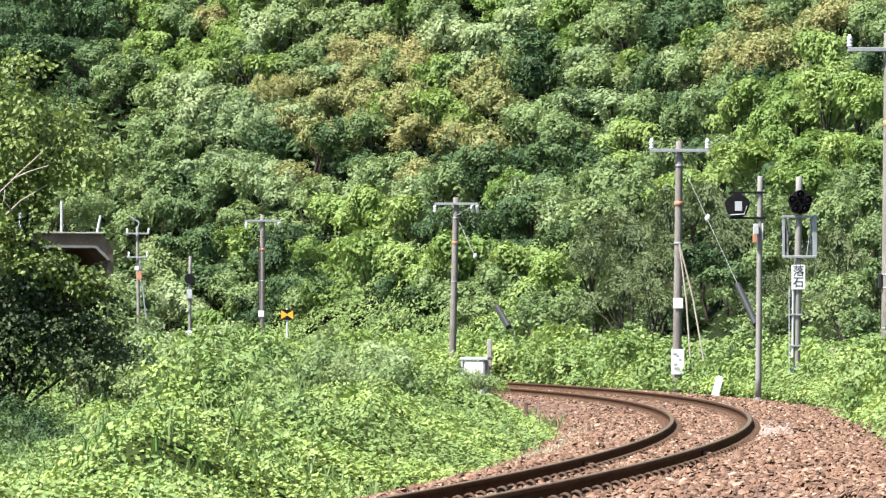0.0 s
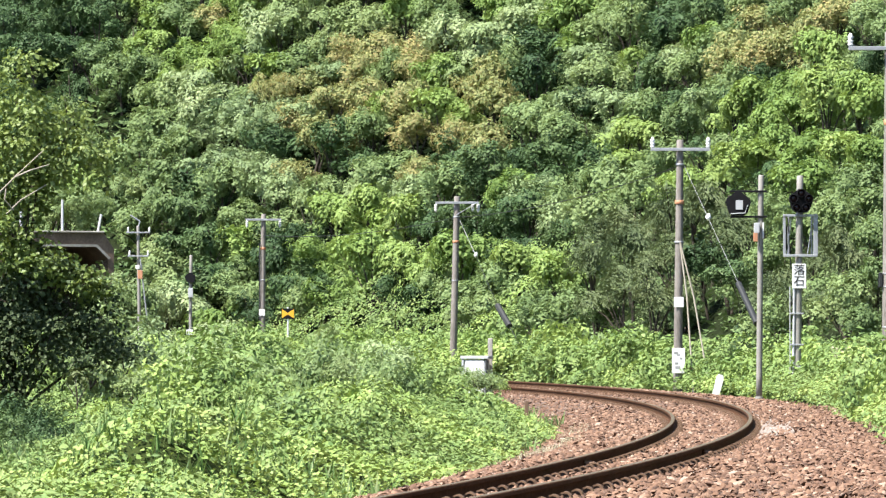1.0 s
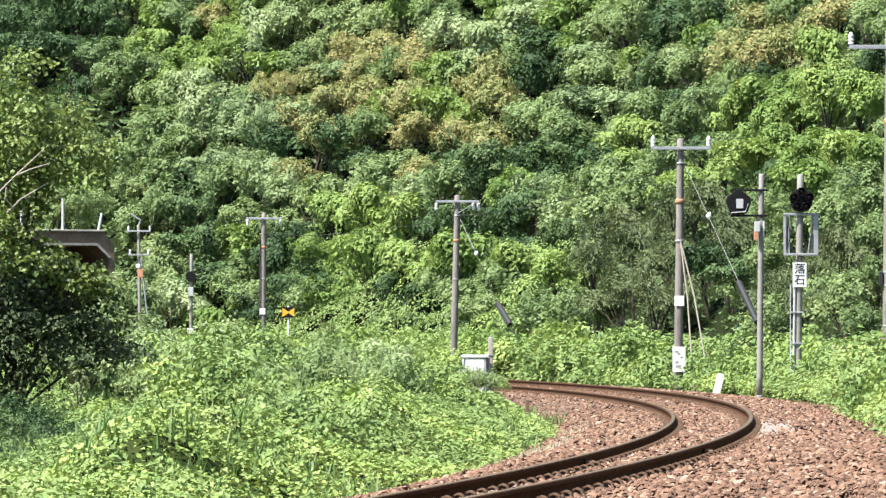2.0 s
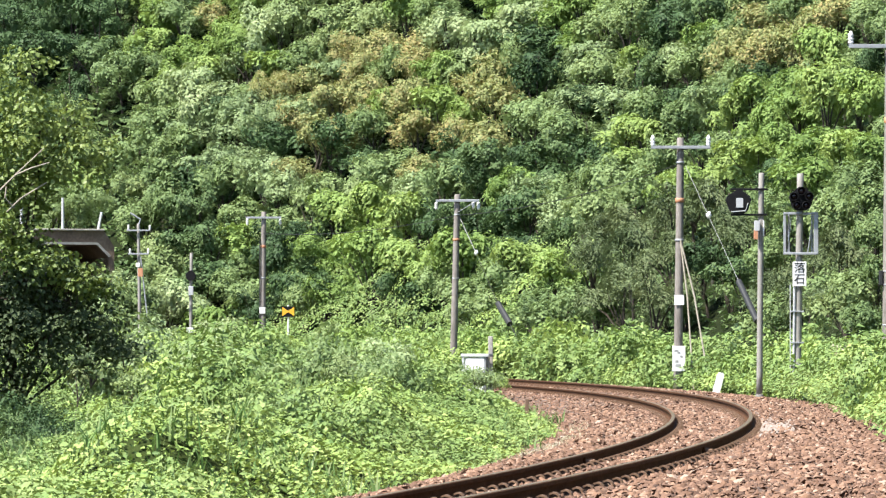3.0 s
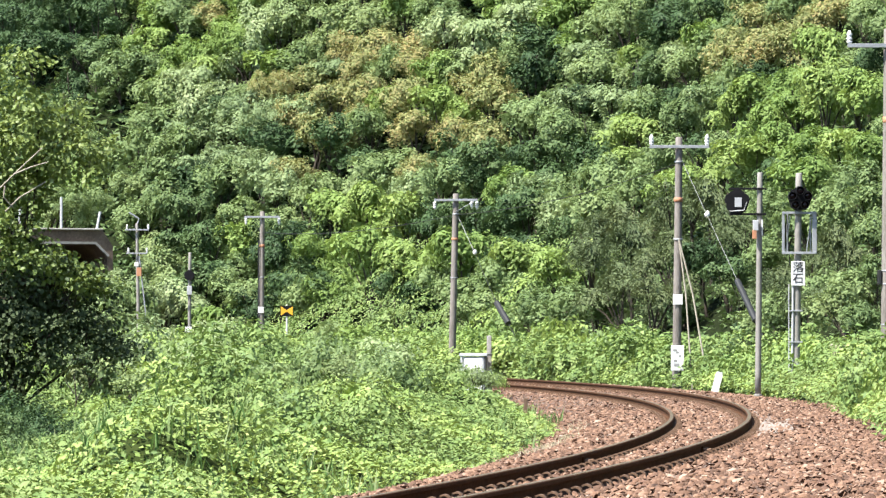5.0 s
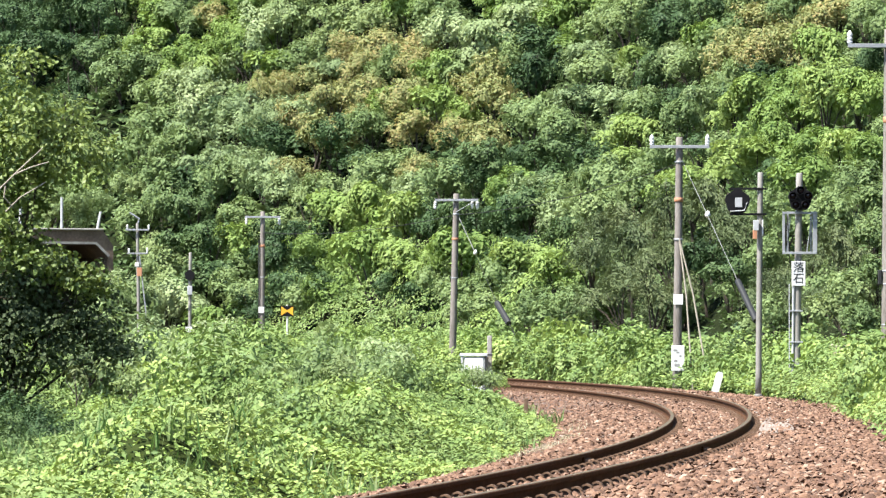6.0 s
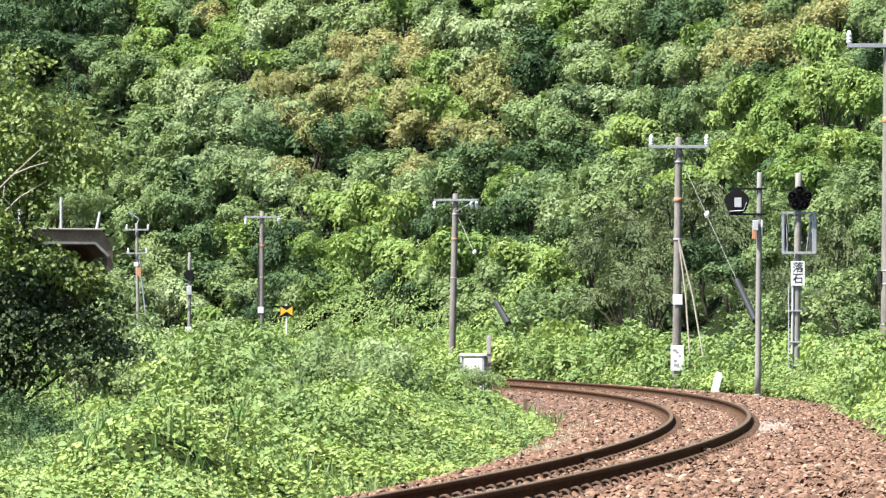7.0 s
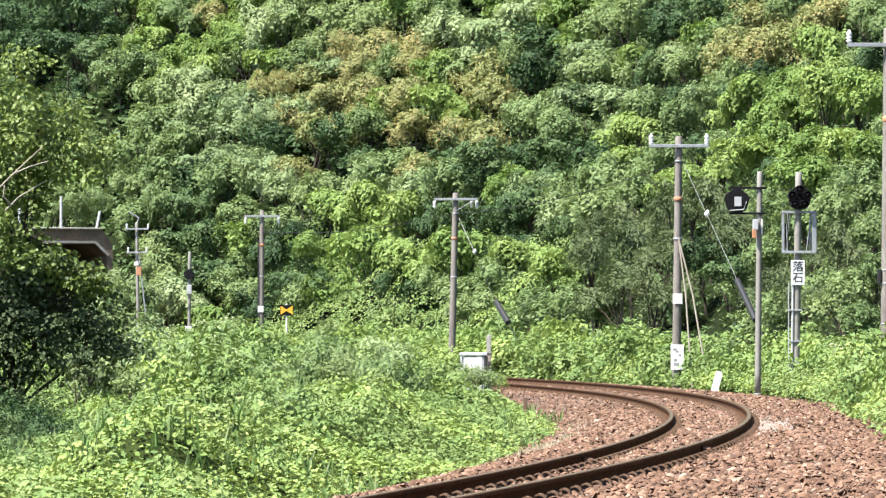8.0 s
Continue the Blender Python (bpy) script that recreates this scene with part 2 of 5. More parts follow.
def quick_mesh(name, verts, loops, totals, mat):
    me = bpy.data.meshes.new(name)
    me.vertices.add(len(verts))
    me.vertices.foreach_set("co", np.asarray(verts, np.float32).ravel())
    me.loops.add(len(loops))
    me.loops.foreach_set("vertex_index", np.asarray(loops, np.int32))
    me.polygons.add(len(totals))
    starts = np.concatenate([[0], np.cumsum(totals)[:-1]])
    me.polygons.foreach_set("loop_start", starts.astype(np.int32))
    me.update(calc_edges=True)
    me.materials.append(mat)
    return me


LEAF_LOW = (np.array([(0, 0, 0), (0.5, 0.42, 0.10), (1, 0, -0.12), (0.45, -0.42, 0.10)]), [(0, 1, 2), (0, 2, 3)])
LEAF_TRI = (np.array([(0, 0.1, 0.0), (0.55, 0.48, 0.05), (1, -0.30, -0.12)]), [(0, 1, 2)])
LEAF_SLIM = (np.array([(0, 0, 0), (0.4, 0.2, 0.05), (1, 0, -0.15), (0.4, -0.2, 0.05)]), [(0, 1, 2), (0, 2, 3)])
LEAF_SPRIG = (np.array([(0, 0, 0), (0.5, 0.17, 0.05), (1, -0.05, -0.15)]), [(0, 1, 2)])
LEAF_FULL = (np.array([(0, 0, 0), (0.22, 0.40, 0.10), (0.62, 0.36, 0.06), (1, 0, -0.16), (0.62, -0.36, 0.06), (0.22, -0.40, 0.10)]),
             [(0, 1, 2), (0, 2, 3), (0, 3, 4), (0, 4, 5)])
BLADE = (np.array([(0, 0.03, 0), (0, -0.03, 0), (0.45, 0.028, 0.04), (0.45, -0.028, 0.04), (1, 0, -0.22)]), [(0, 1, 3), (0, 3, 2), (2, 3, 4)])


def leaves(name, at, normal, along, length, mat, shape=LEAF_LOW):
    """One mesh of many leaves: places, facing, growing direction and lengths as arrays."""
    n = normal / np.linalg.norm(normal, axis=1)[:, None]
    a = along - (along * n).sum(1)[:, None] * n
    a /= np.linalg.norm(a, axis=1)[:, None] + 1e-9
    b = np.cross(n, a)
    pts, tris = shape
    v = at[:, None] + length[:, None, None] * (pts[None, :, 0, None] * a[:, None] + pts[None, :, 1, None] * b[:, None] + pts[None, :, 2, None] * n[:, None])
    f = (np.arange(len(at))[:, None, None] * len(pts) + np.array(tris)[None]).reshape(-1)
    return quick_mesh(name, v.reshape(-1, 3), f, np.full(len(f) // 3, 3), mat)


def at_track(u, s, z):
    """A place by its distance outward from the track's middle, its way along the track from the bend, and its height."""
    th = s / R
    return Vector((CX + (R + u) * math.cos(th), CY + (R + u) * math.sin(th), z))


def track_pose(u, s, z, rz=0):
    """There, with x outward and y along the track."""
    return Matrix.Translation(at_track(u, s, z)) @ pose(0, 0, 0, 0, 0, math.degrees(s / R) + rz)


# ---- the lie of the land ----
def bed_height(u):
    """The ballast's profile across the track."""
    return np.interp(u, [-3.4, -2.6, -1.55, -0.53, 0.53, 1.5, 2.4, 3.3, 4.0], [-0.55, -0.42, -0.19, -0.155, -0.075, -0.02, -0.07, -0.14, -0.32])


def foot(th):
    """Radius at which the hill begins."""
    return R + 8.0 + np.clip(0.06 - th, 0, 1) * 75 - np.clip((th - 0.36) / 0.09, 0, 1) * 14


def land(x, y):
    r, th = np.hypot(x - CX, y - CY), np.arctan2(y - CY, x - CX)
    u = r - R
    z = bed_height(u)
    inside = np.clip((-u - 2.6) / 1.5, 0, 1)
    z = z * (1 - inside) + inside * (-0.45 + 0.35 * wander(x, y, 9, 3) + 0.25 * np.clip((-u - 4) / 10, 0, 1))
    up = np.clip(r - foot(th), 0, None)
    hill = np.where(up > 0, 0.85 * up - 0.5 + 0.6 * np.exp(-up / 1.5), 0)
    z = z + np.where(up > 0, hill * (0.9 + 0.25 * wander(x, y, 14, 5)), 0)
    outside = np.clip((u - 3.4) / 1.2, 0, 1)
    return z + outside * 0.25 * wander(x, y, 2.5, 7)


def build_ground():
    rs = np.concatenate([[5, 60, 140, 200, 240, 262, 275, 283, 288, 291, 293, 294.5], np.arange(295.5, 304.5, 0.25), np.arange(305, 318, 0.8), np.arange(319, 345, 2.5), [350, 360, 375, 400, 440, 520, 700, 1200]])
    th = np.concatenate([np.arange(-math.pi, -0.4, 0.06), np.arange(-0.4, 0.6, 0.006), np.arange(0.6, math.pi, 0.06)])
    rr, tt = np.meshgrid(rs, th, indexing="ij")
    x, y = CX + rr * np.cos(tt), CY + rr * np.sin(tt)
    z = land(x, y)
    z = np.where(rr > 450, z - (rr - 450) * 0.85, z)
    v = np.stack([x, y, z], -1).reshape(-1, 3)
    n, m = len(rs), len(th)
    i, j = np.meshgrid(np.arange(n - 1), np.arange(m), indexing="ij")
    j2 = (j + 1) % m
    f = np.stack([i * m + j, (i + 1) * m + j, (i + 1) * m + j2, i * m + j2], -1)
    me = quick_mesh("ground", v, f.reshape(-1), np.full((n - 1) * m, 4), M_SHADE_SOIL)
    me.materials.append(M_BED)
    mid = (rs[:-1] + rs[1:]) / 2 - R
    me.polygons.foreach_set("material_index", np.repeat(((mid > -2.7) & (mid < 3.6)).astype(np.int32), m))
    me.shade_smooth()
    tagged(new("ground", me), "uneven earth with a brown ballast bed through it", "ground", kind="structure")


build_ground()
S0, S1 = -75.0, 128.0      # the stretch of track that is laid


def build_ballast():
    rng = np.random.default_rng(11)
    base = np.array([(-1, 0.1, -0.5), (0.1, -1, -0.5), (1, -0.1, -0.5), (0, 1, -0.5), (-0.35, -0.3, 0.6), (0.45, 0.2, 0.55)], float)
    tri = np.array([(0, 1, 4), (1, 2, 5), (1, 5, 4), (2, 3, 5), (3, 4, 5), (3, 0, 4)])
    us, ss, size = [], [], []
    for s0, s1, per, r in ((-62, -25, 260, 0.0310), (-25, 5, 140, 0.030), (5, 45, 55, 0.031)):
        n = int((s1 - s0) * 6.25 * per)
        us.append(rng.uniform(-2.75, 3.5, n))
        ss.append(rng.uniform(s0, s1, n))
        size.append(r * rng.uniform(0.55, 1.3, n))
    u, s, size = np.concatenate(us), np.concatenate(ss), np.concatenate(size)
    th = s / R
    x, y = CX + (R + u) * np.cos(th), CY + (R + u) * np.sin(th)
    keep = (x > -0.1 * y - 0.3) & (x < 0.1 * y + 0.3) & (np.abs(np.abs(u) - 0.566) > 0.10)
    x, y, u, size = x[keep], y[keep], u[keep], size[keep]
    n = len(x)
    z = bed_height(u) + size * rng.uniform(-0.4, 1.1, n)
    q = rng.normal(size=(n, 3, 3))
    q[:, :, 2] = np.array([0, 0, 1.0]) + rng.normal(size=(n, 3)) * 0.35
    q = q[:, :, ::-1]
    q, _ = np.linalg.qr(q)
    q = q[:, :, ::-1] * np.sign(q[:, 2, 0])[:, None, None]
    stretch = rng.uniform((0.7, 0.45, 0.3), (1.75, 1.15, 0.8), (n, 3))[:, None] * rng.uniform(0.6, 1.3, (n, 6, 1))
    v = np.einsum("nij,nkj->nki", q, base[None] * stretch) * size[:, None, None]
    v += np.stack([x, y, z], -1)[:, None]
    f = (np.arange(n)[:, None, None] * 6 + tri[None]).reshape(-1)
    tagged(new("ballast", quick_mesh("ballast", v.reshape(-1, 3), f, np.full(n * 6, 3), M_STONE)),
           "reddish brown crushed stone ballast heaped round the rails", "ballast", kind="stuff")


build_ballast()


def build_pale_stones():
    """A whitened patch of ballast beside the outer rail, at the bend."""
    rng = np.random.default_rng(13)
    n = 330
    u = 0.72 + np.abs(rng.normal(0, 0.17, n))
    s = rng.normal(-22.5, 2.6, n)
    th = s / R
    x, y = CX + (R + u) * np.cos(th), CY + (R + u) * np.sin(th)
    base = np.array([(-1, 0.1, -0.5), (0.1, -1, -0.5), (1, -0.1, -0.5), (0, 1, -0.5), (-0.35, -0.3, 0.6), (0.45, 0.2, 0.55)], float)
    tri = np.array([(0, 1, 4), (1, 2, 5), (1, 5, 4), (2, 3, 5), (3, 4, 5), (3, 0, 4)])
    v = base[None] * rng.uniform(0.6, 1.3, (n, 6, 3)) * rng.uniform(0.02, 0.036, (n, 1, 1))
    v += np.stack([x, y, bed_height(u) + 0.022], -1)[:, None]
    f = (np.arange(n)[:, None, None] * 6 + tri[None]).reshape(-1)
    tagged(new("pale_stones", quick_mesh("pale_stones", v.reshape(-1, 3), f, np.full(n * 6, 3), M_LIME)), "whitened ballast stones beside the outer rail", "ballast", kind="stuff")


build_pale_stones()


# ---- track ----
RAIL = [(-0.064, -0.153), (0.064, -0.153), (0.064, -0.143), (0.020, -0.127), (0.009, -0.112), (0.008, -0.055), (0.014, -0.043), (0.0325, -0.034),
        (0.0325, -0.008), (0.025, -0.001), (-0.025, -0.001), (-0.0325, -0.008), (-0.0325, -0.034), (-0.014, -0.043), (-0.008, -0.055), (-0.009, -0.112), (-0.020, -0.127), (-0.064, -0.143)]


def build_rail(u, z, joint, label):
    rail = thing("rail", Matrix(), label, "rail", "running rails")
    for name, lo, hi in (("rail_length", S0, joint - 0.004), ("rail_length", joint + 0.004, S1)):
        bm = bmesh.new()
        k = int((hi - lo) / 0.6)
        loops = []
        for i in range(k + 1):
            s = lo + (hi - lo) * i / k
            loops.append([bm.verts.new(at_track(u + a, s, z + b)) for a, b in RAIL])
        for a, b in zip(loops, loops[1:]):
            for i in range(len(RAIL)):
                j = (i + 1) % len(RAIL)
                f = bm.faces.new((a[i], a[j], b[j], b[i]))
                f.material_index = 1 if i == 9 else 0
        bm.faces.new(loops[0])
        bm.faces.new(loops[-1][::-1])
        part(name, bm, [M_RAIL, M_HEAD], rail)
    for side in (-1, 1):
        bm = bmesh.new()
        box(bm, side * 0.022, 0, -0.082, 0.022, 0.56, 0.078, 0.005)
        plate = part("fishplate", bm, M_RAIL, rail, "dark steel fishplate")
        plate.matrix_world = track_pose(u, joint, z)
        for y in (-0.2, -0.07, 0.07, 0.2):
            bm = bmesh.new()
            lathe(bm, [(0.022, 0), (0.022, 0.02), (0.013, 0.022), (0.013, 0.05)], 6, pose(side * 0.033, y, -0.082, 0, side * 90, 0))
            part("bolt", bm, M_CLIP, plate)
    return rail


build_rail(-0.566, 0.0, -38.05, "rusty inner rail with a worn bright head")
build_rail(0.566, CANT, -37.0, "rusty outer rail, raised on the curve, worn head")


def build_sleepers():
    """Concrete sleepers with a sprung clip on each side of each rail."""
    tilt = pose(0, 0, 0, 0, -math.degrees(math.atan(CANT / 1.132)), 0)
    first = thing("sleeper", Matrix(), "concrete sleeper sunk in ballast with steel rail clips", "sleeper", "sleepers under the rails")
    bm = bmesh.new()
    box(bm, 0, 0, -0.085, 2.0, 0.22, 0.16, 0.02)
    part("body", bm, M_CONC, first)
    for x in (-0.566, 0.566):
        for side in (-1, 1):
            bm = bmesh.new()
            box(bm, x + side * 0.115, 0, 0.008, 0.13, 0.17, 0.016)
            arc = [(x + side * (0.105 - 0.056 * math.cos(a)), 0.018 + 0.058 * math.sin(a)) for a in [i * math.pi / 6 for i in range(7)]]
            inner = [(x + side * (0.105 - 0.043 * math.cos(a)), 0.016 + 0.045 * math.sin(a)) for a in [i * math.pi / 6 for i in range(6, -1, -1)]]
            prism(bm, arc + inner, -0.045, 0.045)
            part("rail_clip", bm, M_CLIP, first, "arched brown spring clip")
    steps = [s for s in np.arange(-68.0, 62.0, 0.625)]
    for i, s in enumerate(steps):
        m = track_pose(0, s, -0.158 + CANT / 2) @ tilt
        if i == 0:
            first.matrix_world = m
        else:
            copy_thing(first, m)


build_sleepers()


# ---- trees ----
def crown_mesh(name, seed, lobes, boughs, per, length, mat, shape=LEAF_TRI, spread=0.5, flat=0.7, droop=0.25, loose=0.25):
    """A crown of leafy boughs over several uneven lobes (x, y, z, rx, rz): each bough is a ragged dome of leaves, with gaps between."""
    rng = np.random.default_rng(seed)
    lobes = np.array(lobes, float)
    w = lobes[:, 3] ** 2
    pick = rng.choice(len(lobes), boughs, p=w / w.sum())
    d = rng.normal(size=(boughs, 3))
    d[:, 2] = d[:, 2] * 0.9 + 0.25
    d /= np.linalg.norm(d, axis=1)[:, None]
    lo = lobes[pick]
    c = lo[:, :3] + d * rng.uniform(0.62, 1.08, boughs)[:, None] * np.stack([lo[:, 3], lo[:, 3], lo[:, 4]], -1)
    size = spread * rng.uniform(0.45, 1.3, boughs)
    k = np.maximum((per * (size / spread) ** 1.7).astype(int), 12)
    idx = np.repeat(np.arange(boughs), k)
    n = len(idx)
    e = rng.normal(size=(n, 3)) + d[idx] * 0.55
    e[:, 2] += 0.35
    e /= np.linalg.norm(e, axis=1)[:, None]
    # tufts: the leaves gather towards a few directions of each bough
    tuft = rng.normal(size=(boughs, 9, 3))
    tuft[:, :, 2] = np.abs(tuft[:, :, 2]) * 0.8 - 0.1
    tuft /= np.linalg.norm(tuft, axis=2)[:, :, None]
    g = tuft[idx, rng.integers(0, 9, n)]
    e = e * 0.62 + g * 0.75
    e /= np.linalg.norm(e, axis=1)[:, None]
    off = e * (size[idx] * np.where(rng.random(n) < 0.8, rng.uniform(0.72, 1.12, n), rng.uniform(0.25, 0.75, n)))[:, None]
    off[:, 2] *= flat
    at = c[idx] + off
    at[:, 2] -= droop * np.hypot(off[:, 0], off[:, 1]) ** 2 / spread
    nor = e * 0.75 + d[idx] * 0.45 + np.array([-0.08, -0.1, 0.25]) + rng.normal(size=(n, 3)) * loose
    along = e + rng.normal(size=(n, 3)) * 0.6 - np.array([0, 0, 0.45])
    return leaves(name, at, nor, along, length * rng.uniform(0.6, 1.35, n), mat, shape)


def trunk_mesh(name, seed, lobes, radius, twigs=2):
    rng = random.Random(seed)
    bm = bmesh.new()
    top = max(lobes, key=lambda q: q[2])
    mid = [(0, 0, -0.6), (rng.uniform(-.1, .1), rng.uniform(-.1, .1), 0.5), (top[0] * 0.4, top[1] * 0.4, top[2] * 0.55), (top[0], top[1], top[2] + 0.3)]
    rod(bm, mid, radius, 7, 0.3)
    for q in lobes:
        a = Vector((top[0] * 0.3, top[1] * 0.3, min(0.5, q[2] * 0.4)))
        b = Vector(q[:3])
        rod(bm, [a, a.lerp(b, 0.5) + Vector((0, 0, 0.2)), b], radius * 0.55, 5, 0.35)
        for _ in range(twigs):
            e = b + Vector((rng.uniform(-1, 1), rng.uniform(-1, 1), rng.uniform(-0.1, 1))).normalized() * q[3] * 0.85
            rod(bm, [b - Vector((0, 0, 0.3)), b.lerp(e, 0.6), e], radius * 0.25, 4, 0.4)
    me = bpy.data.meshes.new(name)
    bm.to_mesh(me)
    bm.free()
    me.materials.append(M_BARK)
    return me


def lobes_for(seed, count, r, h, squash=0.8):
    rng = random.Random(seed)
    out = [(0, 0, h, r, r * squash)]
    for _ in range(count - 1):
        a, q = rng.uniform(0, math.tau), rng.uniform(0.45, 0.95) * r
        k = rng.uniform(0.45, 0.75) * r
        out.append((q * math.cos(a), q * math.sin(a), h + rng.uniform(-0.75, 0.45) * r, k, k * squash))
    return out


def canopy_mesh(name, seed, lobes, pads, per, length, mat, spread, flat=0.45, loose=0.32, shape=LEAF_TRI, level=0.75):
    """A crown of leafy sprays over uneven lobes (x, y, z, rx, rz): each spray is a ragged, drooping pad with shade beneath it."""
    rng = np.random.default_rng(seed)
    lobes = np.array(lobes, float)
    w = lobes[:, 3] ** 2
    lo = lobes[rng.choice(len(lobes), pads, p=w / w.sum())]
    d = rng.normal(size=(pads, 3))
    d[:, 2] = d[:, 2] * 0.95 + 0.12
    d /= np.linalg.norm(d, axis=1)[:, None]
    c = lo[:, :3] + d * rng.uniform(0.6, 1.08, pads)[:, None] * np.stack([lo[:, 3], lo[:, 3], lo[:, 4]], -1)
    p = d * 0.55 + np.array([0, 0, level]) + rng.normal(size=(pads, 3)) * 0.18
    p /= np.linalg.norm(p, axis=1)[:, None]
    t1 = np.cross(p, np.array([0.3, 1.0, 0.1]))
    t1 /= np.linalg.norm(t1, axis=1)[:, None]
    t2 = np.cross(p, t1)
    size = spread * rng.uniform(0.4, 1.55, pads)
    k = np.maximum((per * (size / spread) ** 2).astype(int), 8)
    i = np.repeat(np.arange(pads), k)
    n = len(i)
    ang = rng.uniform(0, math.tau, n)
    fingers, phase = rng.integers(3, 7, pads), rng.uniform(0, 6, pads)
    rho = np.sqrt(rng.random(n)) * (0.74 + 0.42 * np.cos(ang * fingers[i] + phase[i]))
    dome = flat * (1 - rho ** 2) + rng.normal(size=n) * 0.17
    radial = t1[i] * np.cos(ang)[:, None] + t2[i] * np.sin(ang)[:, None]
    at = c[i] + size[i][:, None] * (radial * rho[:, None] + p[i] * dome[:, None])
    at[:, 2] -= 0.25 * size[i] * rho ** 2
    inner = rng.random(n) < 0.24
    at[inner] = (lo[i, :3] + (at - lo[i, :3]) * 0.6)[inner]
    nor = p[i] * 0.75 + radial * (0.75 * rho)[:, None] + rng.normal(size=(n, 3)) * loose
    along = radial + rng.normal(size=(n, 3)) * 0.6 - np.array([0, 0, 0.35])
    return leaves(name, at, nor, along, length * rng.uniform(0.6, 1.4, n), mat, shape)


def lobes_round(seed, count, reach, h, squash):
    """Lobes of a crown that reaches that far from its middle."""
    rng = random.Random(seed)
    out = [(0, 0, h, reach * 0.56, reach * 0.56 * squash)]
    for k in range(count):
        a, q = (k + rng.uniform(-0.5, 0.5)) * math.tau / count, rng.uniform(0.4, 0.85) * reach
        r = rng.uniform(0.2, 0.46) * reach
        out.append((q * math.cos(a), q * math.sin(a), h + rng.uniform(-0.55, 0.42) * reach * squash, r, r * squash))
    return out


# kind: leaves, lobes, squash, pads, leaves in a pad, leaf length, reach of a pad, its dome, its level, label
KINDS = {
    "mid": (L_MID, 7, 0.9, 62, 50, 0.115, 0.27, 0.55, 0.42, LEAF_TRI, "round broadleaf tree with mid green crown on the slope"),
    "bright": (L_BRIGHT, 7, 0.9, 62, 39, 0.132, 0.26, 0.55, 0.42, LEAF_TRI, "tree with fresh yellow-green leaves on the slope"),
    "deep": (L_DEEP, 7, 0.95, 62, 50, 0.115, 0.26, 0.6, 0.45, LEAF_TRI, "dense evergreen tree on the slope, deep green partly painted shade"),
    "olive": (L_OLIVE, 6, 0.85, 66, 57, 0.100, 0.26, 0.55, 0.42, LEAF_TRI, "olive-leaved tree turning rusty brown on the slope"),
    "pale": (L_PALE, 8, 0.85, 62, 50, 0.115, 0.27, 0.5, 0.5, LEAF_TRI, "tree with pale dusty green leaves on the slope"),
    "fern": (L_FERN, 7, 0.9, 66, 68, 0.130, 0.32, 0.2, 1.3, LEAF_SPRIG, "shady tree with flat feathery dark green sprays on the slope"),
}
STOCK = {}
for kind, (mat, count, squash, pads, per, length, spread, dome, level, shape, label) in KINDS.items():
    for big in (0, 1):
        for v in range(3 - big):
            seed = len(STOCK) * 7 + 11
            lb = lobes_round(seed, count + 4 * big, 1.0 + 0.8 * big, 2.0 + 0.8 * big, squash)
            STOCK[kind, big, v] = (trunk_mesh("trunk", seed, lb[:5], 0.06, 0), canopy_mesh("crown", seed, lb, int(pads * (1 + 2 * big) * (0.6 if v == 2 else 1)), per, length, mat, spread, dome, 0.14, shape, level))

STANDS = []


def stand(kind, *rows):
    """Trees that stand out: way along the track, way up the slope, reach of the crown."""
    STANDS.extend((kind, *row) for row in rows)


# deep crowns also fill shaded hollows; their dark green paints that shade
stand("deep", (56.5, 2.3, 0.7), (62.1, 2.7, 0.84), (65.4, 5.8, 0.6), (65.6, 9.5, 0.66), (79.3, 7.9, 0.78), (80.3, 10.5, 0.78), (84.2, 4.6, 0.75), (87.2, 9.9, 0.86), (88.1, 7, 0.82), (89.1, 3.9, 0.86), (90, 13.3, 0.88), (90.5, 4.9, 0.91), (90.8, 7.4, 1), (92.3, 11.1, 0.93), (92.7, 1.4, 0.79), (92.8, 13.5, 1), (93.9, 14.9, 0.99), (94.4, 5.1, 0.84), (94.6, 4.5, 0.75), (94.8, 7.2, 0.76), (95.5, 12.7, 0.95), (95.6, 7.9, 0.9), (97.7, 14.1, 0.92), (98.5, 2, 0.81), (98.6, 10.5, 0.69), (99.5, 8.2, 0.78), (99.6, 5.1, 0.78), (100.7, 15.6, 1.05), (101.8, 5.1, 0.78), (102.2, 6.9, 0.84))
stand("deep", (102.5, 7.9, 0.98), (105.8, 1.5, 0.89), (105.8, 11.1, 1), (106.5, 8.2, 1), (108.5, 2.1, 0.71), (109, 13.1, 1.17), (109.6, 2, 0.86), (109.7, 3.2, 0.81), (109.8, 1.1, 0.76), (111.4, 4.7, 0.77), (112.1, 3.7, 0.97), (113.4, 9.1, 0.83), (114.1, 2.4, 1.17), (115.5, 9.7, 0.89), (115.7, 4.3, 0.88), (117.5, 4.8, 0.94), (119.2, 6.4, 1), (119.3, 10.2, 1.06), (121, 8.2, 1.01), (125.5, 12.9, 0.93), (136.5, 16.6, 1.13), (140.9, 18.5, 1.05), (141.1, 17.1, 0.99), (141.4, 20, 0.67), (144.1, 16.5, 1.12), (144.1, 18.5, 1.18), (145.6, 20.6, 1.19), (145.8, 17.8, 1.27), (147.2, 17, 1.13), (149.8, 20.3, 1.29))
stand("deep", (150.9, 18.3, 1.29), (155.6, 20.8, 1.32))
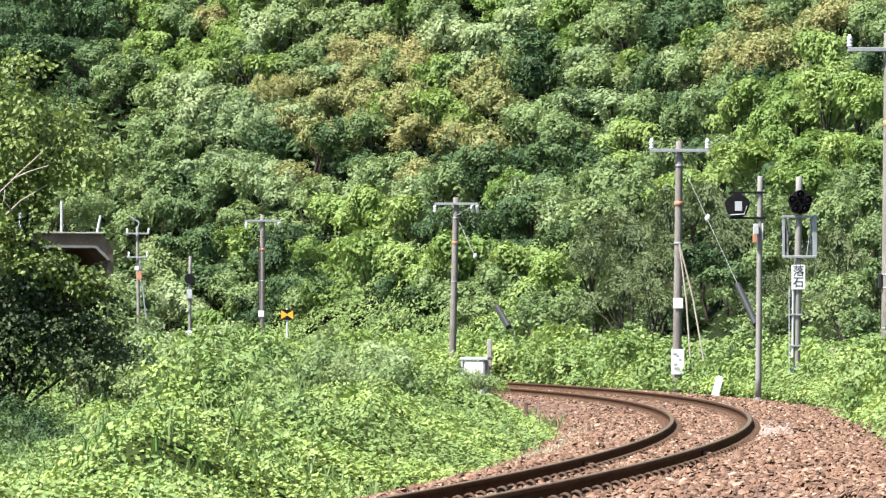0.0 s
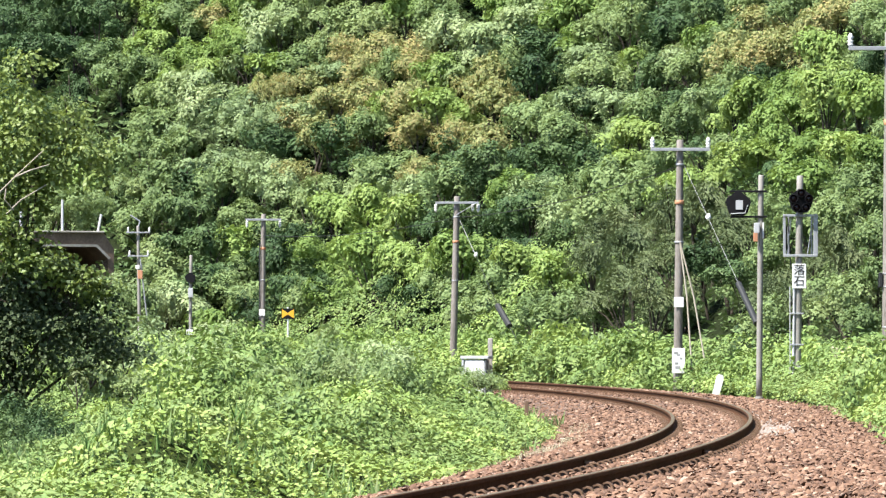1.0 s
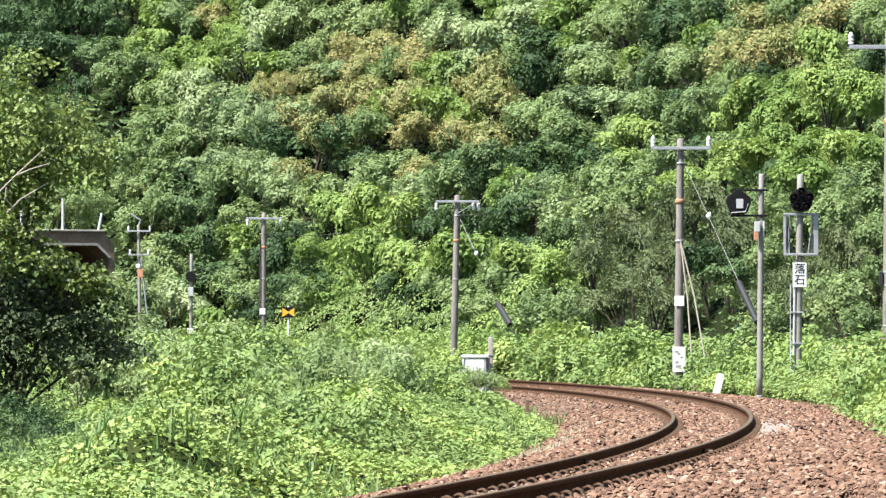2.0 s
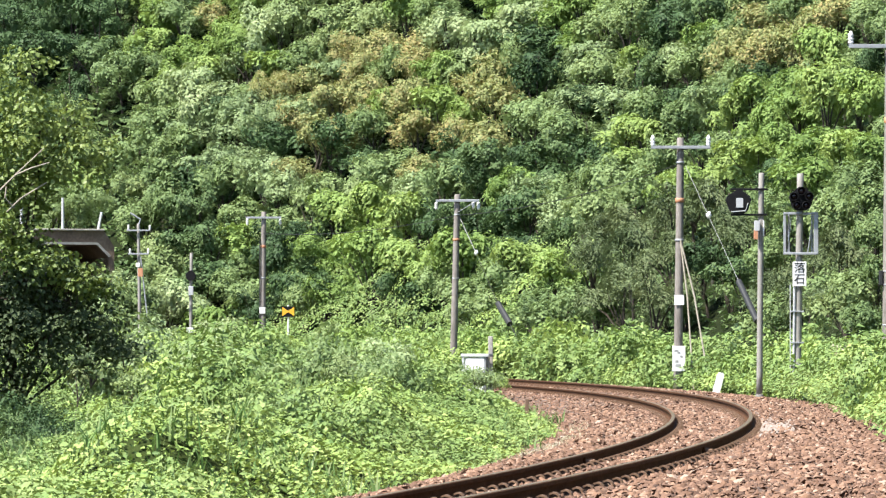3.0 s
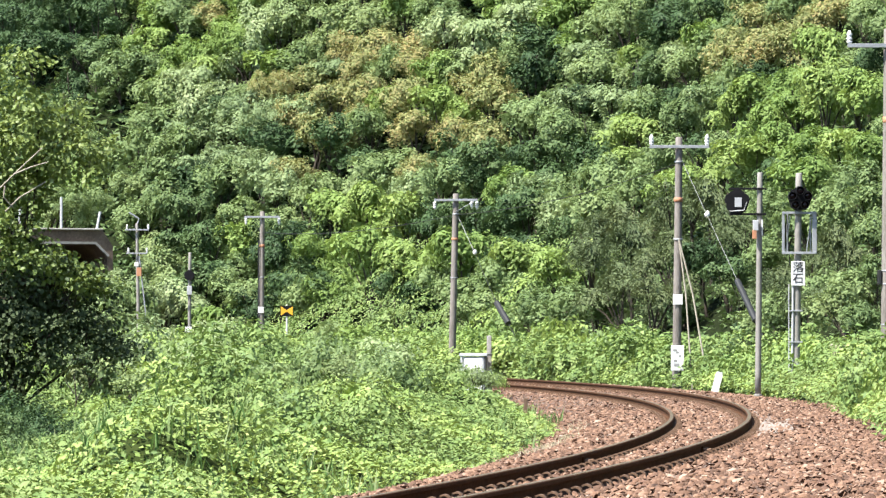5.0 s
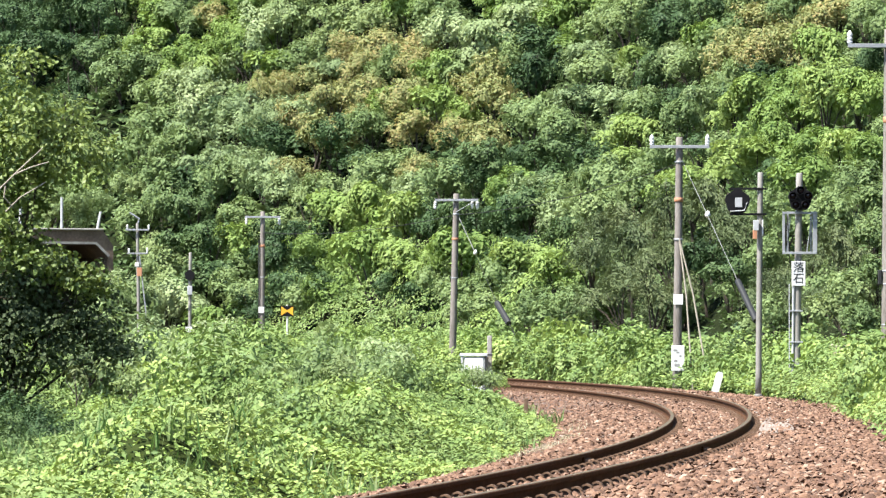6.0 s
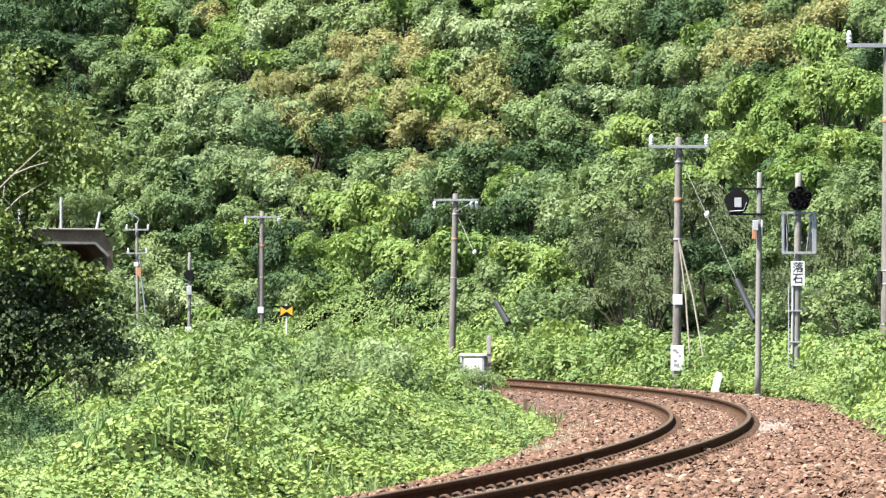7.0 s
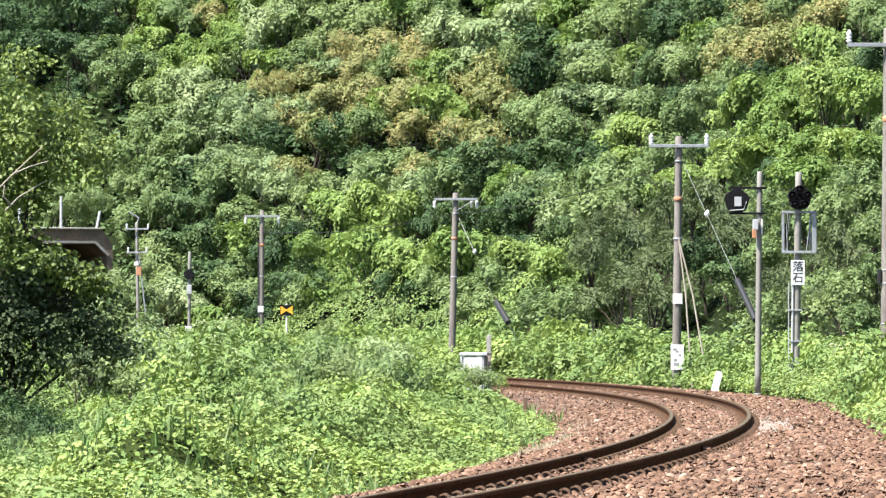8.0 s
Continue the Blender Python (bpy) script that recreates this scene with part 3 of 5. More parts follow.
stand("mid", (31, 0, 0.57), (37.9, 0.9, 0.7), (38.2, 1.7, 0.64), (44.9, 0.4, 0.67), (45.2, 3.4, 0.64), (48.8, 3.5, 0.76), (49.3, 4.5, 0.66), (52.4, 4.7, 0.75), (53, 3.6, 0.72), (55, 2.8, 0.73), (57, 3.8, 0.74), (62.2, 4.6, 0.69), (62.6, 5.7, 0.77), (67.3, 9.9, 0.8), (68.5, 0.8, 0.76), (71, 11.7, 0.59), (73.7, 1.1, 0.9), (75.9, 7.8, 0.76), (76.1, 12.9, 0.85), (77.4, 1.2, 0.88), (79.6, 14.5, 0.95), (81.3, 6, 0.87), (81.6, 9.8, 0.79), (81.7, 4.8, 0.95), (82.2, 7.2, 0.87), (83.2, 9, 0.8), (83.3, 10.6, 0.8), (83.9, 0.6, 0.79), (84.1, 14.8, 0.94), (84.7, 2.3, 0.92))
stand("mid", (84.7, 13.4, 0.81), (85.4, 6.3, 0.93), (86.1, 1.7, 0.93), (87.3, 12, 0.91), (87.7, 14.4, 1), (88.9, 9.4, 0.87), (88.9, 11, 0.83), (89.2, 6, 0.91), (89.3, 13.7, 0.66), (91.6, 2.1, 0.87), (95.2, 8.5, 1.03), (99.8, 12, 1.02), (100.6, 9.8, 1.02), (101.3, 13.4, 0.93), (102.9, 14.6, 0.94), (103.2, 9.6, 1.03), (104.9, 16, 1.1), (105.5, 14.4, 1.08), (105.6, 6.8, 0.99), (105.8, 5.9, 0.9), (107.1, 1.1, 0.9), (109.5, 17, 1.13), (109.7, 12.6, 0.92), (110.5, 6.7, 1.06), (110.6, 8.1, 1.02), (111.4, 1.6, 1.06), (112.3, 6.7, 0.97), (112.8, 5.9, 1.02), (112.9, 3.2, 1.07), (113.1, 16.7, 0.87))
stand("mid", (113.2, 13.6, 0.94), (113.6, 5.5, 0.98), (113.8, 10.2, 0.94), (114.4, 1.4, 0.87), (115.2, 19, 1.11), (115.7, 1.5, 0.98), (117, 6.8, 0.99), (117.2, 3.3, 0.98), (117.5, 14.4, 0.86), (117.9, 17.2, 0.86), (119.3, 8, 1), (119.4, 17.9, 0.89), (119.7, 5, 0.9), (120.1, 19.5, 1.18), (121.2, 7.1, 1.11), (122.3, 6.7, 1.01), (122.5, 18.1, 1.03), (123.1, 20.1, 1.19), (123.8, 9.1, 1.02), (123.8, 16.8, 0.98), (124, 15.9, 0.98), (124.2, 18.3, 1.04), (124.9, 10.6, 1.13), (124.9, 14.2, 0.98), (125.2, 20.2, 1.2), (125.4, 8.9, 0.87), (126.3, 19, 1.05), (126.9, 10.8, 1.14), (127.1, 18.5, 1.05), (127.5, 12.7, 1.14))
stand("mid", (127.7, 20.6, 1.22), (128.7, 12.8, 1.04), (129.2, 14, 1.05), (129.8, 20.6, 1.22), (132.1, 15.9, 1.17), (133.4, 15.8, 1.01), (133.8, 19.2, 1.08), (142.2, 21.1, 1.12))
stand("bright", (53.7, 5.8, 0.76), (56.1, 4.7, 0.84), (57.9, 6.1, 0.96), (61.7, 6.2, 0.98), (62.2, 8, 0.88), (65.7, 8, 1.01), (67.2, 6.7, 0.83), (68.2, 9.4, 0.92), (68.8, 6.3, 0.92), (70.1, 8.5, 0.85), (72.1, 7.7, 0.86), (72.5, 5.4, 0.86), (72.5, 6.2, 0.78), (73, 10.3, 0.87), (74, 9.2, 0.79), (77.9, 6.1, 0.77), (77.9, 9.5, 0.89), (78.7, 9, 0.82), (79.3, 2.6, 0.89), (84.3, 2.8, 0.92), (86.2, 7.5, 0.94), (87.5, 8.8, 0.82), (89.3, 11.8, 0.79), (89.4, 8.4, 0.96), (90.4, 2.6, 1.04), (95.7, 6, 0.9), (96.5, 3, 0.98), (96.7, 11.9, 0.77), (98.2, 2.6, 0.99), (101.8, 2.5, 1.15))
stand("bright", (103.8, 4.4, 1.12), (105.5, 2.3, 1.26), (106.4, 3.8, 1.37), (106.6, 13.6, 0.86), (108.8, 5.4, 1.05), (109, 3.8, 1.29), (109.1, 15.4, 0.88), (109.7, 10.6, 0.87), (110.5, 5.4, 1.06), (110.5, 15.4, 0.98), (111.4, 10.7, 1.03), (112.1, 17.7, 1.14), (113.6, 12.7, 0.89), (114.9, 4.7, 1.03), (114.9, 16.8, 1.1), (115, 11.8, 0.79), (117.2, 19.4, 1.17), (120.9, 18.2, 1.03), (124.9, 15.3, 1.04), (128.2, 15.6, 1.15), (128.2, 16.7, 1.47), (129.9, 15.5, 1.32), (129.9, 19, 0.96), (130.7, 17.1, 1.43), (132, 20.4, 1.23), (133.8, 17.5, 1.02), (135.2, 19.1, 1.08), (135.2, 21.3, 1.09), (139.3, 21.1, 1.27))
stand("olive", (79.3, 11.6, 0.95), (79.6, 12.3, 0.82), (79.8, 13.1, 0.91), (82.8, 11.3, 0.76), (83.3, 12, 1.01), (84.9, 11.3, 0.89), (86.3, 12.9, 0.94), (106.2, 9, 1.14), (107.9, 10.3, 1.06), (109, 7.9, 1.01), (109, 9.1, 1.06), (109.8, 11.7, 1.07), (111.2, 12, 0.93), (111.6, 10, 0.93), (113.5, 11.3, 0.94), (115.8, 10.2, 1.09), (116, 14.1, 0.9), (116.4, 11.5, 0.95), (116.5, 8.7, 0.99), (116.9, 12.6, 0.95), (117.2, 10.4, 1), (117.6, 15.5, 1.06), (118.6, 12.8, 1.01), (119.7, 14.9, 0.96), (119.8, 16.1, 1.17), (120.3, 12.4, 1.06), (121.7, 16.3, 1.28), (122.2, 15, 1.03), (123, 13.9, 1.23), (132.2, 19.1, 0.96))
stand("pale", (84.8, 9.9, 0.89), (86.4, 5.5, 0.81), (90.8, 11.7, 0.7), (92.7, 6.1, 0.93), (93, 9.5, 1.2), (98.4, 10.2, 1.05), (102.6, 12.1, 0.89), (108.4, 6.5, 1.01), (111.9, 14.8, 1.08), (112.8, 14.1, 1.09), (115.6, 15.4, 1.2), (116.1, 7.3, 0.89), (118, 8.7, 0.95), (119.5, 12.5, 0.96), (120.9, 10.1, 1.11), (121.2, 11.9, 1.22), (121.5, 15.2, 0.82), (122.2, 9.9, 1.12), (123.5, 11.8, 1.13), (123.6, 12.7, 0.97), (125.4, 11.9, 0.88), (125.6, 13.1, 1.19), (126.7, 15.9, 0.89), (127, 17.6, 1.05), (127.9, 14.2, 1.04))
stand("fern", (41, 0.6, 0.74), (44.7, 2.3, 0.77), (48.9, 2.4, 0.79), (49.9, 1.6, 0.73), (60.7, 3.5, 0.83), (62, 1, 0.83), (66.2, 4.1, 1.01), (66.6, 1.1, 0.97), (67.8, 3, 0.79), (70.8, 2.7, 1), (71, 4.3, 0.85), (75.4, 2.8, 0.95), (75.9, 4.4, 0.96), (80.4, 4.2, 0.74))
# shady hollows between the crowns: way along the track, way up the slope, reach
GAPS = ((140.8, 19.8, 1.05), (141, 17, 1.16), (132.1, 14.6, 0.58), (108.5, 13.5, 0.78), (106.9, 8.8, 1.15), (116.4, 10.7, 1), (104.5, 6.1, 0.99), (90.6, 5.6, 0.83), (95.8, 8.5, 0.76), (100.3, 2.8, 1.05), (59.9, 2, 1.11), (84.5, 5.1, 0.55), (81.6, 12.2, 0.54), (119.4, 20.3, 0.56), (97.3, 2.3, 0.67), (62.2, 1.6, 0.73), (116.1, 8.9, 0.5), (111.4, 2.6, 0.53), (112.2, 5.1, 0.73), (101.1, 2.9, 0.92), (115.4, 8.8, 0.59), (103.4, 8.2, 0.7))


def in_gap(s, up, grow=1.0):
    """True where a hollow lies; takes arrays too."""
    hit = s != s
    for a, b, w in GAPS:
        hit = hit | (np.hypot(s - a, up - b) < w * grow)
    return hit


def plant_tree(x, y, z, kind, reach, turn, rng):
    big = 1 if reach > 1.45 else 0
    trunk, crown = STOCK[kind, big, rng.randrange(2)]
    size = reach / (1.8 if big else 1.0)
    t = thing("hillside_tree", Matrix.Translation((x, y, z)) @ pose(0, 0, 0, rng.uniform(-7, 7), rng.uniform(-7, 7), turn), KINDS[kind][-1], "tree", "trees on the hillside")
    t.scale = (size * rng.uniform(0.9, 1.2), size * rng.uniform(0.9, 1.1), size * rng.uniform(0.8, 1.15))
    a, b = new("trunk", trunk), new("crown", crown)
    a.parent = b.parent = t


def on_slope(s, up):
    th = s / R
    r = float(foot(th)) + up
    x, y = CX + r * math.cos(th), CY + r * math.sin(th)
    return x, y, float(land(x, y))


def join_young(rows):
    """The young growth between the trees, as one mesh."""
    kinds = list(KINDS)
    verts, loops, slots, start = [], [], [], 0
    for kind, place, size, turn in rows:
        for me, slot in zip(STOCK[kind, 0, 2], (len(kinds), kinds.index(kind))):
            co = np.empty(len(me.vertices) * 3, np.float32)
            me.vertices.foreach_get("co", co)
            me.calc_loop_triangles()
            tri = np.empty(len(me.loop_triangles) * 3, np.int32)
            me.loop_triangles.foreach_get("vertices", tri)
            x, y, z = (co.reshape(-1, 3) * size).T
            c, d = math.cos(turn), math.sin(turn)
            verts.append(np.stack([x * c - y * d, x * d + y * c, z], -1) + np.array(place))
            loops.append(tri + start)
            slots.append(np.full(len(tri) // 3, slot, np.int32))
            start += len(x)
    loops = np.concatenate(loops)
    me = quick_mesh("young_trees", np.concatenate(verts), loops, np.full(len(loops) // 3, 3), KINDS[kinds[0]][0])
    for k in kinds[1:]:
        me.materials.append(KINDS[k][0])
    me.materials.append(M_BARK)
    me.polygons.foreach_set("material_index", np.concatenate(slots))
    tagged(new("young_trees", me), "young green trees filling the wood between larger crowns", "trees", kind="stuff")


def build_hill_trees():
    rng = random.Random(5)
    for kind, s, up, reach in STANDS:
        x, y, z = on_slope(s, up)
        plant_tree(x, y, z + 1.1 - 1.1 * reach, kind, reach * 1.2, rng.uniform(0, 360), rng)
    # younger trees between them
    young = []
    step, s = 2.1, 4.0
    while s < 200:
        up = 0.4
        while up < 29:
            ss, uu = s + rng.uniform(-1, 1) * 0.5 * step, up + rng.uniform(-1, 1) * 0.5 * step
            x, y, z = on_slope(ss, uu)
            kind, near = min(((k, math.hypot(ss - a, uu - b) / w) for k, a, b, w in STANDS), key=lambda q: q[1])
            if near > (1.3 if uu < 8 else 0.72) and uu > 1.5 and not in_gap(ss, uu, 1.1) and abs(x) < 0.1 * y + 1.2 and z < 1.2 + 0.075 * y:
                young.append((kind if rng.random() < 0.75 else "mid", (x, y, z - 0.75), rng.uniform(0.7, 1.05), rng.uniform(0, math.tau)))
            up += step
        s += step
    join_young(young)


build_hill_trees()
rng_shrub = random.Random(9)
for sx, sy, size, kind in ((-13.75, 190.6, 2.1, "pale"), (-13.2, 189.6, 1.6, "mid"), (-13.0, 190.2, 1.2, "mid"), (-19.5, 194, 2.1, "mid"), (-18.6, 191.5, 1.6, "bright"), (-21, 199, 2.4, "deep"),
                           (-11.6, 192.5, 1.4, "pale"), (-9.2, 191, 1.1, "bright"), (-4.5, 180, 1.0, "mid"), (-16.2, 201, 1.6, "mid"), (-17.4, 203, 1.8, "bright")):
    plant_tree(sx, sy, float(land(sx, sy)) - 0.1 if sy < 196 else 4.9, kind, size, rng_shrub.uniform(0, 360), rng_shrub)


# ---- low growth ----
def domes(x, y, cell, seed):
    """Rounded humps of the blanket, one to a cell of the plan, from 0 to 1."""
    x, y = np.asarray(x, float), np.asarray(y, float)
    ix, iy = np.floor(x / cell), np.floor(y / cell)
    best = np.zeros_like(x)
    for dx in (-1, 0, 1):
        for dy in (-1, 0, 1):
            jx, jy = ix + dx, iy + dy
            d2 = (x - (jx + lattice(jx, jy, seed)) * cell) ** 2 + (y - (jy + lattice(jx, jy, seed + 1)) * cell) ** 2
            r = cell * (0.45 + 0.5 * lattice(jx, jy, seed + 2))
            best = np.maximum(best, (0.3 + 0.7 * lattice(jx, jy, seed + 3)) * np.sqrt(np.clip(1 - d2 / r ** 2, 0, None)))
    return best


def vine_top(x, y, u):
    """Height of the leafy blanket over the field inside the curve."""
    edge = np.clip((-u - 2.3) / 2.2, 0, 1)
    far = np.clip((y - 85) / 50, 0, 1)
    z = -0.42 + edge * (-0.04 + 0.2 * wander(x, y, 2.4, 1) + 0.46 * domes(x, y, 0.9, 201) + (0.55 + 0.3 * far) * domes(x, y, 2.2, 205) + 0.5 * wander(x, y, 7.5, 4) * (0.4 + far) + 0.42 * far)
    z = z - 0.55 * np.exp(-((x + 2.6) / 0.8) ** 2 - ((y - 68) / 4.5) ** 2) - 0.4 * np.exp(-((x + 4.4) / 0.7) ** 2 - ((y - 78) / 5) ** 2) - 0.45 * np.exp(-((x + 1.3) / 0.5) ** 2 - ((y - 74) / 4) ** 2)
    z = z - 0.22 * np.exp(-((x - 0.7) / 0.9) ** 2 - ((y - 100) / 8) ** 2)
    z = z - 1.15 * np.exp(-((x + 0.096 * y) / (0.016 * y)) ** 2) * np.clip((y - 36) / 9, 0, 1) * np.clip((70 - y) / 3, 0, 1)
    z = z - 0.4 * edge * np.clip((0.34 - wander(x, y, 1.5, 77)) * 5, 0, 1)
    z = np.maximum(z, land(x, y) + 0.05)
    return z + 0.3 * np.exp(-((x - 0.4) ** 2 + (y - 106.5) ** 2) / 0.9)


def scatter_leaves(name, x, y, top, length, sink, tilt, mat, shape, seed, label, category, lean=None):
    rng = np.random.default_rng(seed)
    n = len(x)
    z = top - rng.exponential(sink, n)
    at = np.stack([x, y, z], -1)
    nor = np.stack([rng.normal(size=n) * tilt, rng.normal(size=n) * tilt, np.ones(n)], -1)
    if lean is not None:
        nor += lean
    ang = rng.uniform(0, math.tau, n)
    along = np.stack([np.cos(ang), np.sin(ang), rng.normal(size=n) * 0.4 - 0.2], -1)
    me = leaves(name, at, nor, along, length * rng.uniform(0.55, 1.35, n), mat, shape)
    return tagged(new(name, me), label, category, kind="stuff")


def build_field():
    rng = np.random.default_rng(21)
    label = "bright green kudzu vines and weeds blanketing the field"
    # stretch, broad leaves to the square metre, their length and shape, slim leaves, their length
    for i, (y0, y1, per, length, shape, slim, long) in enumerate(((24, 48, 560, 0.056, LEAF_LOW, 160, 0.08), (48, 85, 560, 0.066, LEAF_TRI, 110, 0.085), (85, 128, 360, 0.088, LEAF_TRI, 60, 0.12), (128, 182, 260, 0.120, LEAF_TRI, 40, 0.16))):
        for kind, count in ((0, per), (1, slim)):
            w = 0.11 * y1 + 12
            n = int(w * (y1 - y0) * count)
            y = rng.uniform(y0, y1, n)
            x = rng.uniform(-0.105 * y1 - 1.5, w - 0.105 * y1 - 1.5, n)
            u = np.hypot(x - CX, y - CY) - R
            keep = (x > -0.1 * y - 0.8) & (u < -2.15 - 0.7 * wander(x, y, 1.3, 9) * (rng.random(n) ** 0.5) - 0.35 * wander(x, y, 4, 8))
            keep &= ~((np.abs(x - 1.56) < 0.25) & (y > 82) & (y < 89.4))
            grassy = np.clip((wander(x, y, 2.6, 14) - 0.35) * 3, 0.1, 1)
            keep &= rng.random(n) < (0.32 + 0.8 * wander(x, y, 0.55, 12) if kind == 0 else grassy)
            x, y, u = x[keep], y[keep], u[keep]
            top = vine_top(x, y, u) - 0.06 * np.clip((-u - 3.2) / 1.5, 0, 1)
            top = np.maximum(top, land(x, y) + 0.06)
            rise = np.stack([vine_top(x - 0.1, y, u - 0.1) - vine_top(x + 0.1, y, u + 0.1), vine_top(x, y - 0.1, u) - vine_top(x, y + 0.1, u), 0 * x], -1) * 5.0
            rise = np.clip(rise, -2.2, 2.2) * np.clip((-u - 3.0) / 2, 0, 1)[:, None]
            if kind == 0:
                weedy = wander(x, y * 0.35, 2.2, 88) + rng.normal(0, 0.07, len(x)) + 0.22 * ((x < -0.05 * y) & (y < 62)) > 0.58
                for pick, mat, more in ((~weedy, L_VINE, 0), (weedy, L_WEED, 20)):
                    scatter_leaves("vine_thicket", x[pick], y[pick], top[pick] + 0.06, length, 0.045 + 0.0004 * y0, 0.5 if y0 < 80 else 0.4, mat, shape, 40 + i + more, label, "undergrowth", rise[pick])
            else:
                m = len(x)
                ang = rng.uniform(0, math.tau, m)
                along = np.stack([np.cos(ang), np.sin(ang), 0.25 + 0.5 * rng.normal(size=m)], -1)
                nor = np.stack([0.6 * rng.normal(size=m), 0.6 * rng.normal(size=m) - 0.3, np.ones(m)], -1) + rise
                at = np.stack([x, y, top + 0.10 - rng.exponential(0.07, m)], -1)
                tagged(new("slim_weeds", leaves("slim_weeds", at, nor, along, long * rng.uniform(0.5, 1.4, m), L_WEED, LEAF_SLIM if i == 0 else LEAF_SPRIG)),
                       "slim-leaved weeds growing through the vines", "undergrowth", kind="stuff")
    # big leaves near the ballast
    n = 4200
    y = rng.uniform(35, 50, n)
    x = rng.uniform(-6, 1.6, n)
    u = np.hypot(x - CX, y - CY) - R
    k = (x > -0.1 * y - 0.5) & (u < -2.65) & (wander(x, y, 1.8, 18) > 0.42)
    x, y, u = x[k], y[k], u[k]
    scatter_leaves("kudzu_leaves", x, y, vine_top(x, y, u) + 0.03, 0.10, 0.05, 0.6, L_WEED, LEAF_FULL, 58, "large round kudzu leaves near the track", "undergrowth")


def verge_edge(s):
    return np.interp(s, [-44, -32, -18, 3, 14, 27, 60, 110], [2.9, 2.3, 1.85, 2.1, 2.8, 3.45, 3.3, 3.0])


def verge_top(x, y, u):
    z = land(x, y)
    low = 1 - 0.75 * np.exp(-((x - 0.0885 * y) / 0.45) ** 2) * np.clip((88 - y) / 3, 0, 1) * np.clip((y - 66) / 6, 0, 1)
    return z + low * np.clip((u - verge_edge(np.arctan2(y - CY, x - CX) * R) + 0.25) / 1.7, 0.1, 1) * (0.3 + 0.5 * wander(x, y, 2.2, 31) + 0.5 * domes(x, y, 0.9, 231) + 0.65 * domes(x, y, 1.9, 235)) + 0.3 * np.clip(u - 6, 0, 3)


def build_verge():
    rng = np.random.default_rng(22)
    for i, (s0, s1, per, length) in enumerate(((-40, 10, 420, 0.075), (10, 60, 330, 0.095), (60, 112, 230, 0.125))):
        n = int((s1 - s0) * 9.5 * per)
        s, u = rng.uniform(s0, s1, n), rng.uniform(1.7, 11.8, n)
        th = s / R
        x, y = CX + (R + u) * np.cos(th), CY + (R + u) * np.sin(th)
        keep = (np.abs(x) < 0.102 * y + 0.8) & (u > verge_edge(s) + 0.4 * wander(x, y, 1.2, 35)) & (rng.random(n) < 0.35 + 0.65 * wander(x, y, 0.7, 36))
        keep &= ~((s > 24) & (s < 78) & (u > 6.2))
        x, y, u = x[keep], y[keep], u[keep]
        leafy = wander(x, y, 1.7, 38) + rng.normal(0, 0.08, len(x)) > 0.74
        rise = np.stack([verge_top(x - 0.1, y, u - 0.1) - verge_top(x + 0.1, y, u + 0.1), verge_top(x, y - 0.1, u) - verge_top(x, y + 0.1, u), 0 * x], -1) * 5.0
        rise = np.clip(rise, -2.2, 2.2)
        for k, mat in ((leafy, L_VINE), (~leafy, L_WEED)):
            scatter_leaves("verge_weeds", x[k], y[k], verge_top(x[k], y[k], u[k]), length, 0.07, 0.36, mat, LEAF_TRI, 50 + i, "tall green weeds and vines along the foot of the slope", "undergrowth", rise[k])


def build_weeds():
    """Upright weeds that stand out of the blanket, in the field and along the slope's foot."""
    rng = np.random.default_rng(61)
    n = 1500
    y = 32 + 142 * rng.random(n) ** 1.3
    x = rng.uniform(-1, 1, n) * 0.1 * y
    u = np.hypot(x - CX, y - CY) - R
    k = ((u < -2.9) | ((u > 4.0) & (u < 6.5) & (y > 60))) & (wander(x, y, 5, 62) + 0.3 * rng.random(n) > 0.5)
    k &= ~((np.abs(x + 0.0548 * y) < 0.6) & (y > 100)) & ~((np.abs(x - 1.45) < 0.5) & (y > 76) & (y < 90)) & ~((x < -0.075 * y) & (y < 62))
    x, y, u = x[k], y[k], u[k]
    z = np.where(u < 0, vine_top(x, y, u), verge_top(x, y, u)) - 0.1
    tall = rng.uniform(0.12, 0.42, len(x)) * np.clip(0.55 + y / 150, 0.5, 1.5)
    per = 80
    i = np.repeat(np.arange(len(x)), per)
    m = len(i)
    ang, h = rng.uniform(0, math.tau, m), rng.random(m) ** 0.7
    wide = tall[i] * (0.75 - 0.45 * h) * rng.random(m) ** 0.5
    at = np.stack([x[i] + np.cos(ang) * wide, y[i] + np.sin(ang) * wide, z[i] + h * tall[i]], -1)
    nor = np.stack([np.cos(ang) * 0.5, np.sin(ang) * 0.5 - 0.15, 0.75 + 0 * ang], -1) + rng.normal(size=(m, 3)) * 0.3
    along = np.stack([np.cos(ang), np.sin(ang), -0.25 + 0.3 * rng.normal(size=m)], -1)
    length = (0.026 + 0.00055 * y[i]) * rng.uniform(0.7, 1.5, m)
    tagged(new("weed_stand", leaves("weed_stand", at, nor, along, length, L_WEED, LEAF_LOW)), "leafy upright weeds standing out of the vines", "undergrowth", kind="stuff")


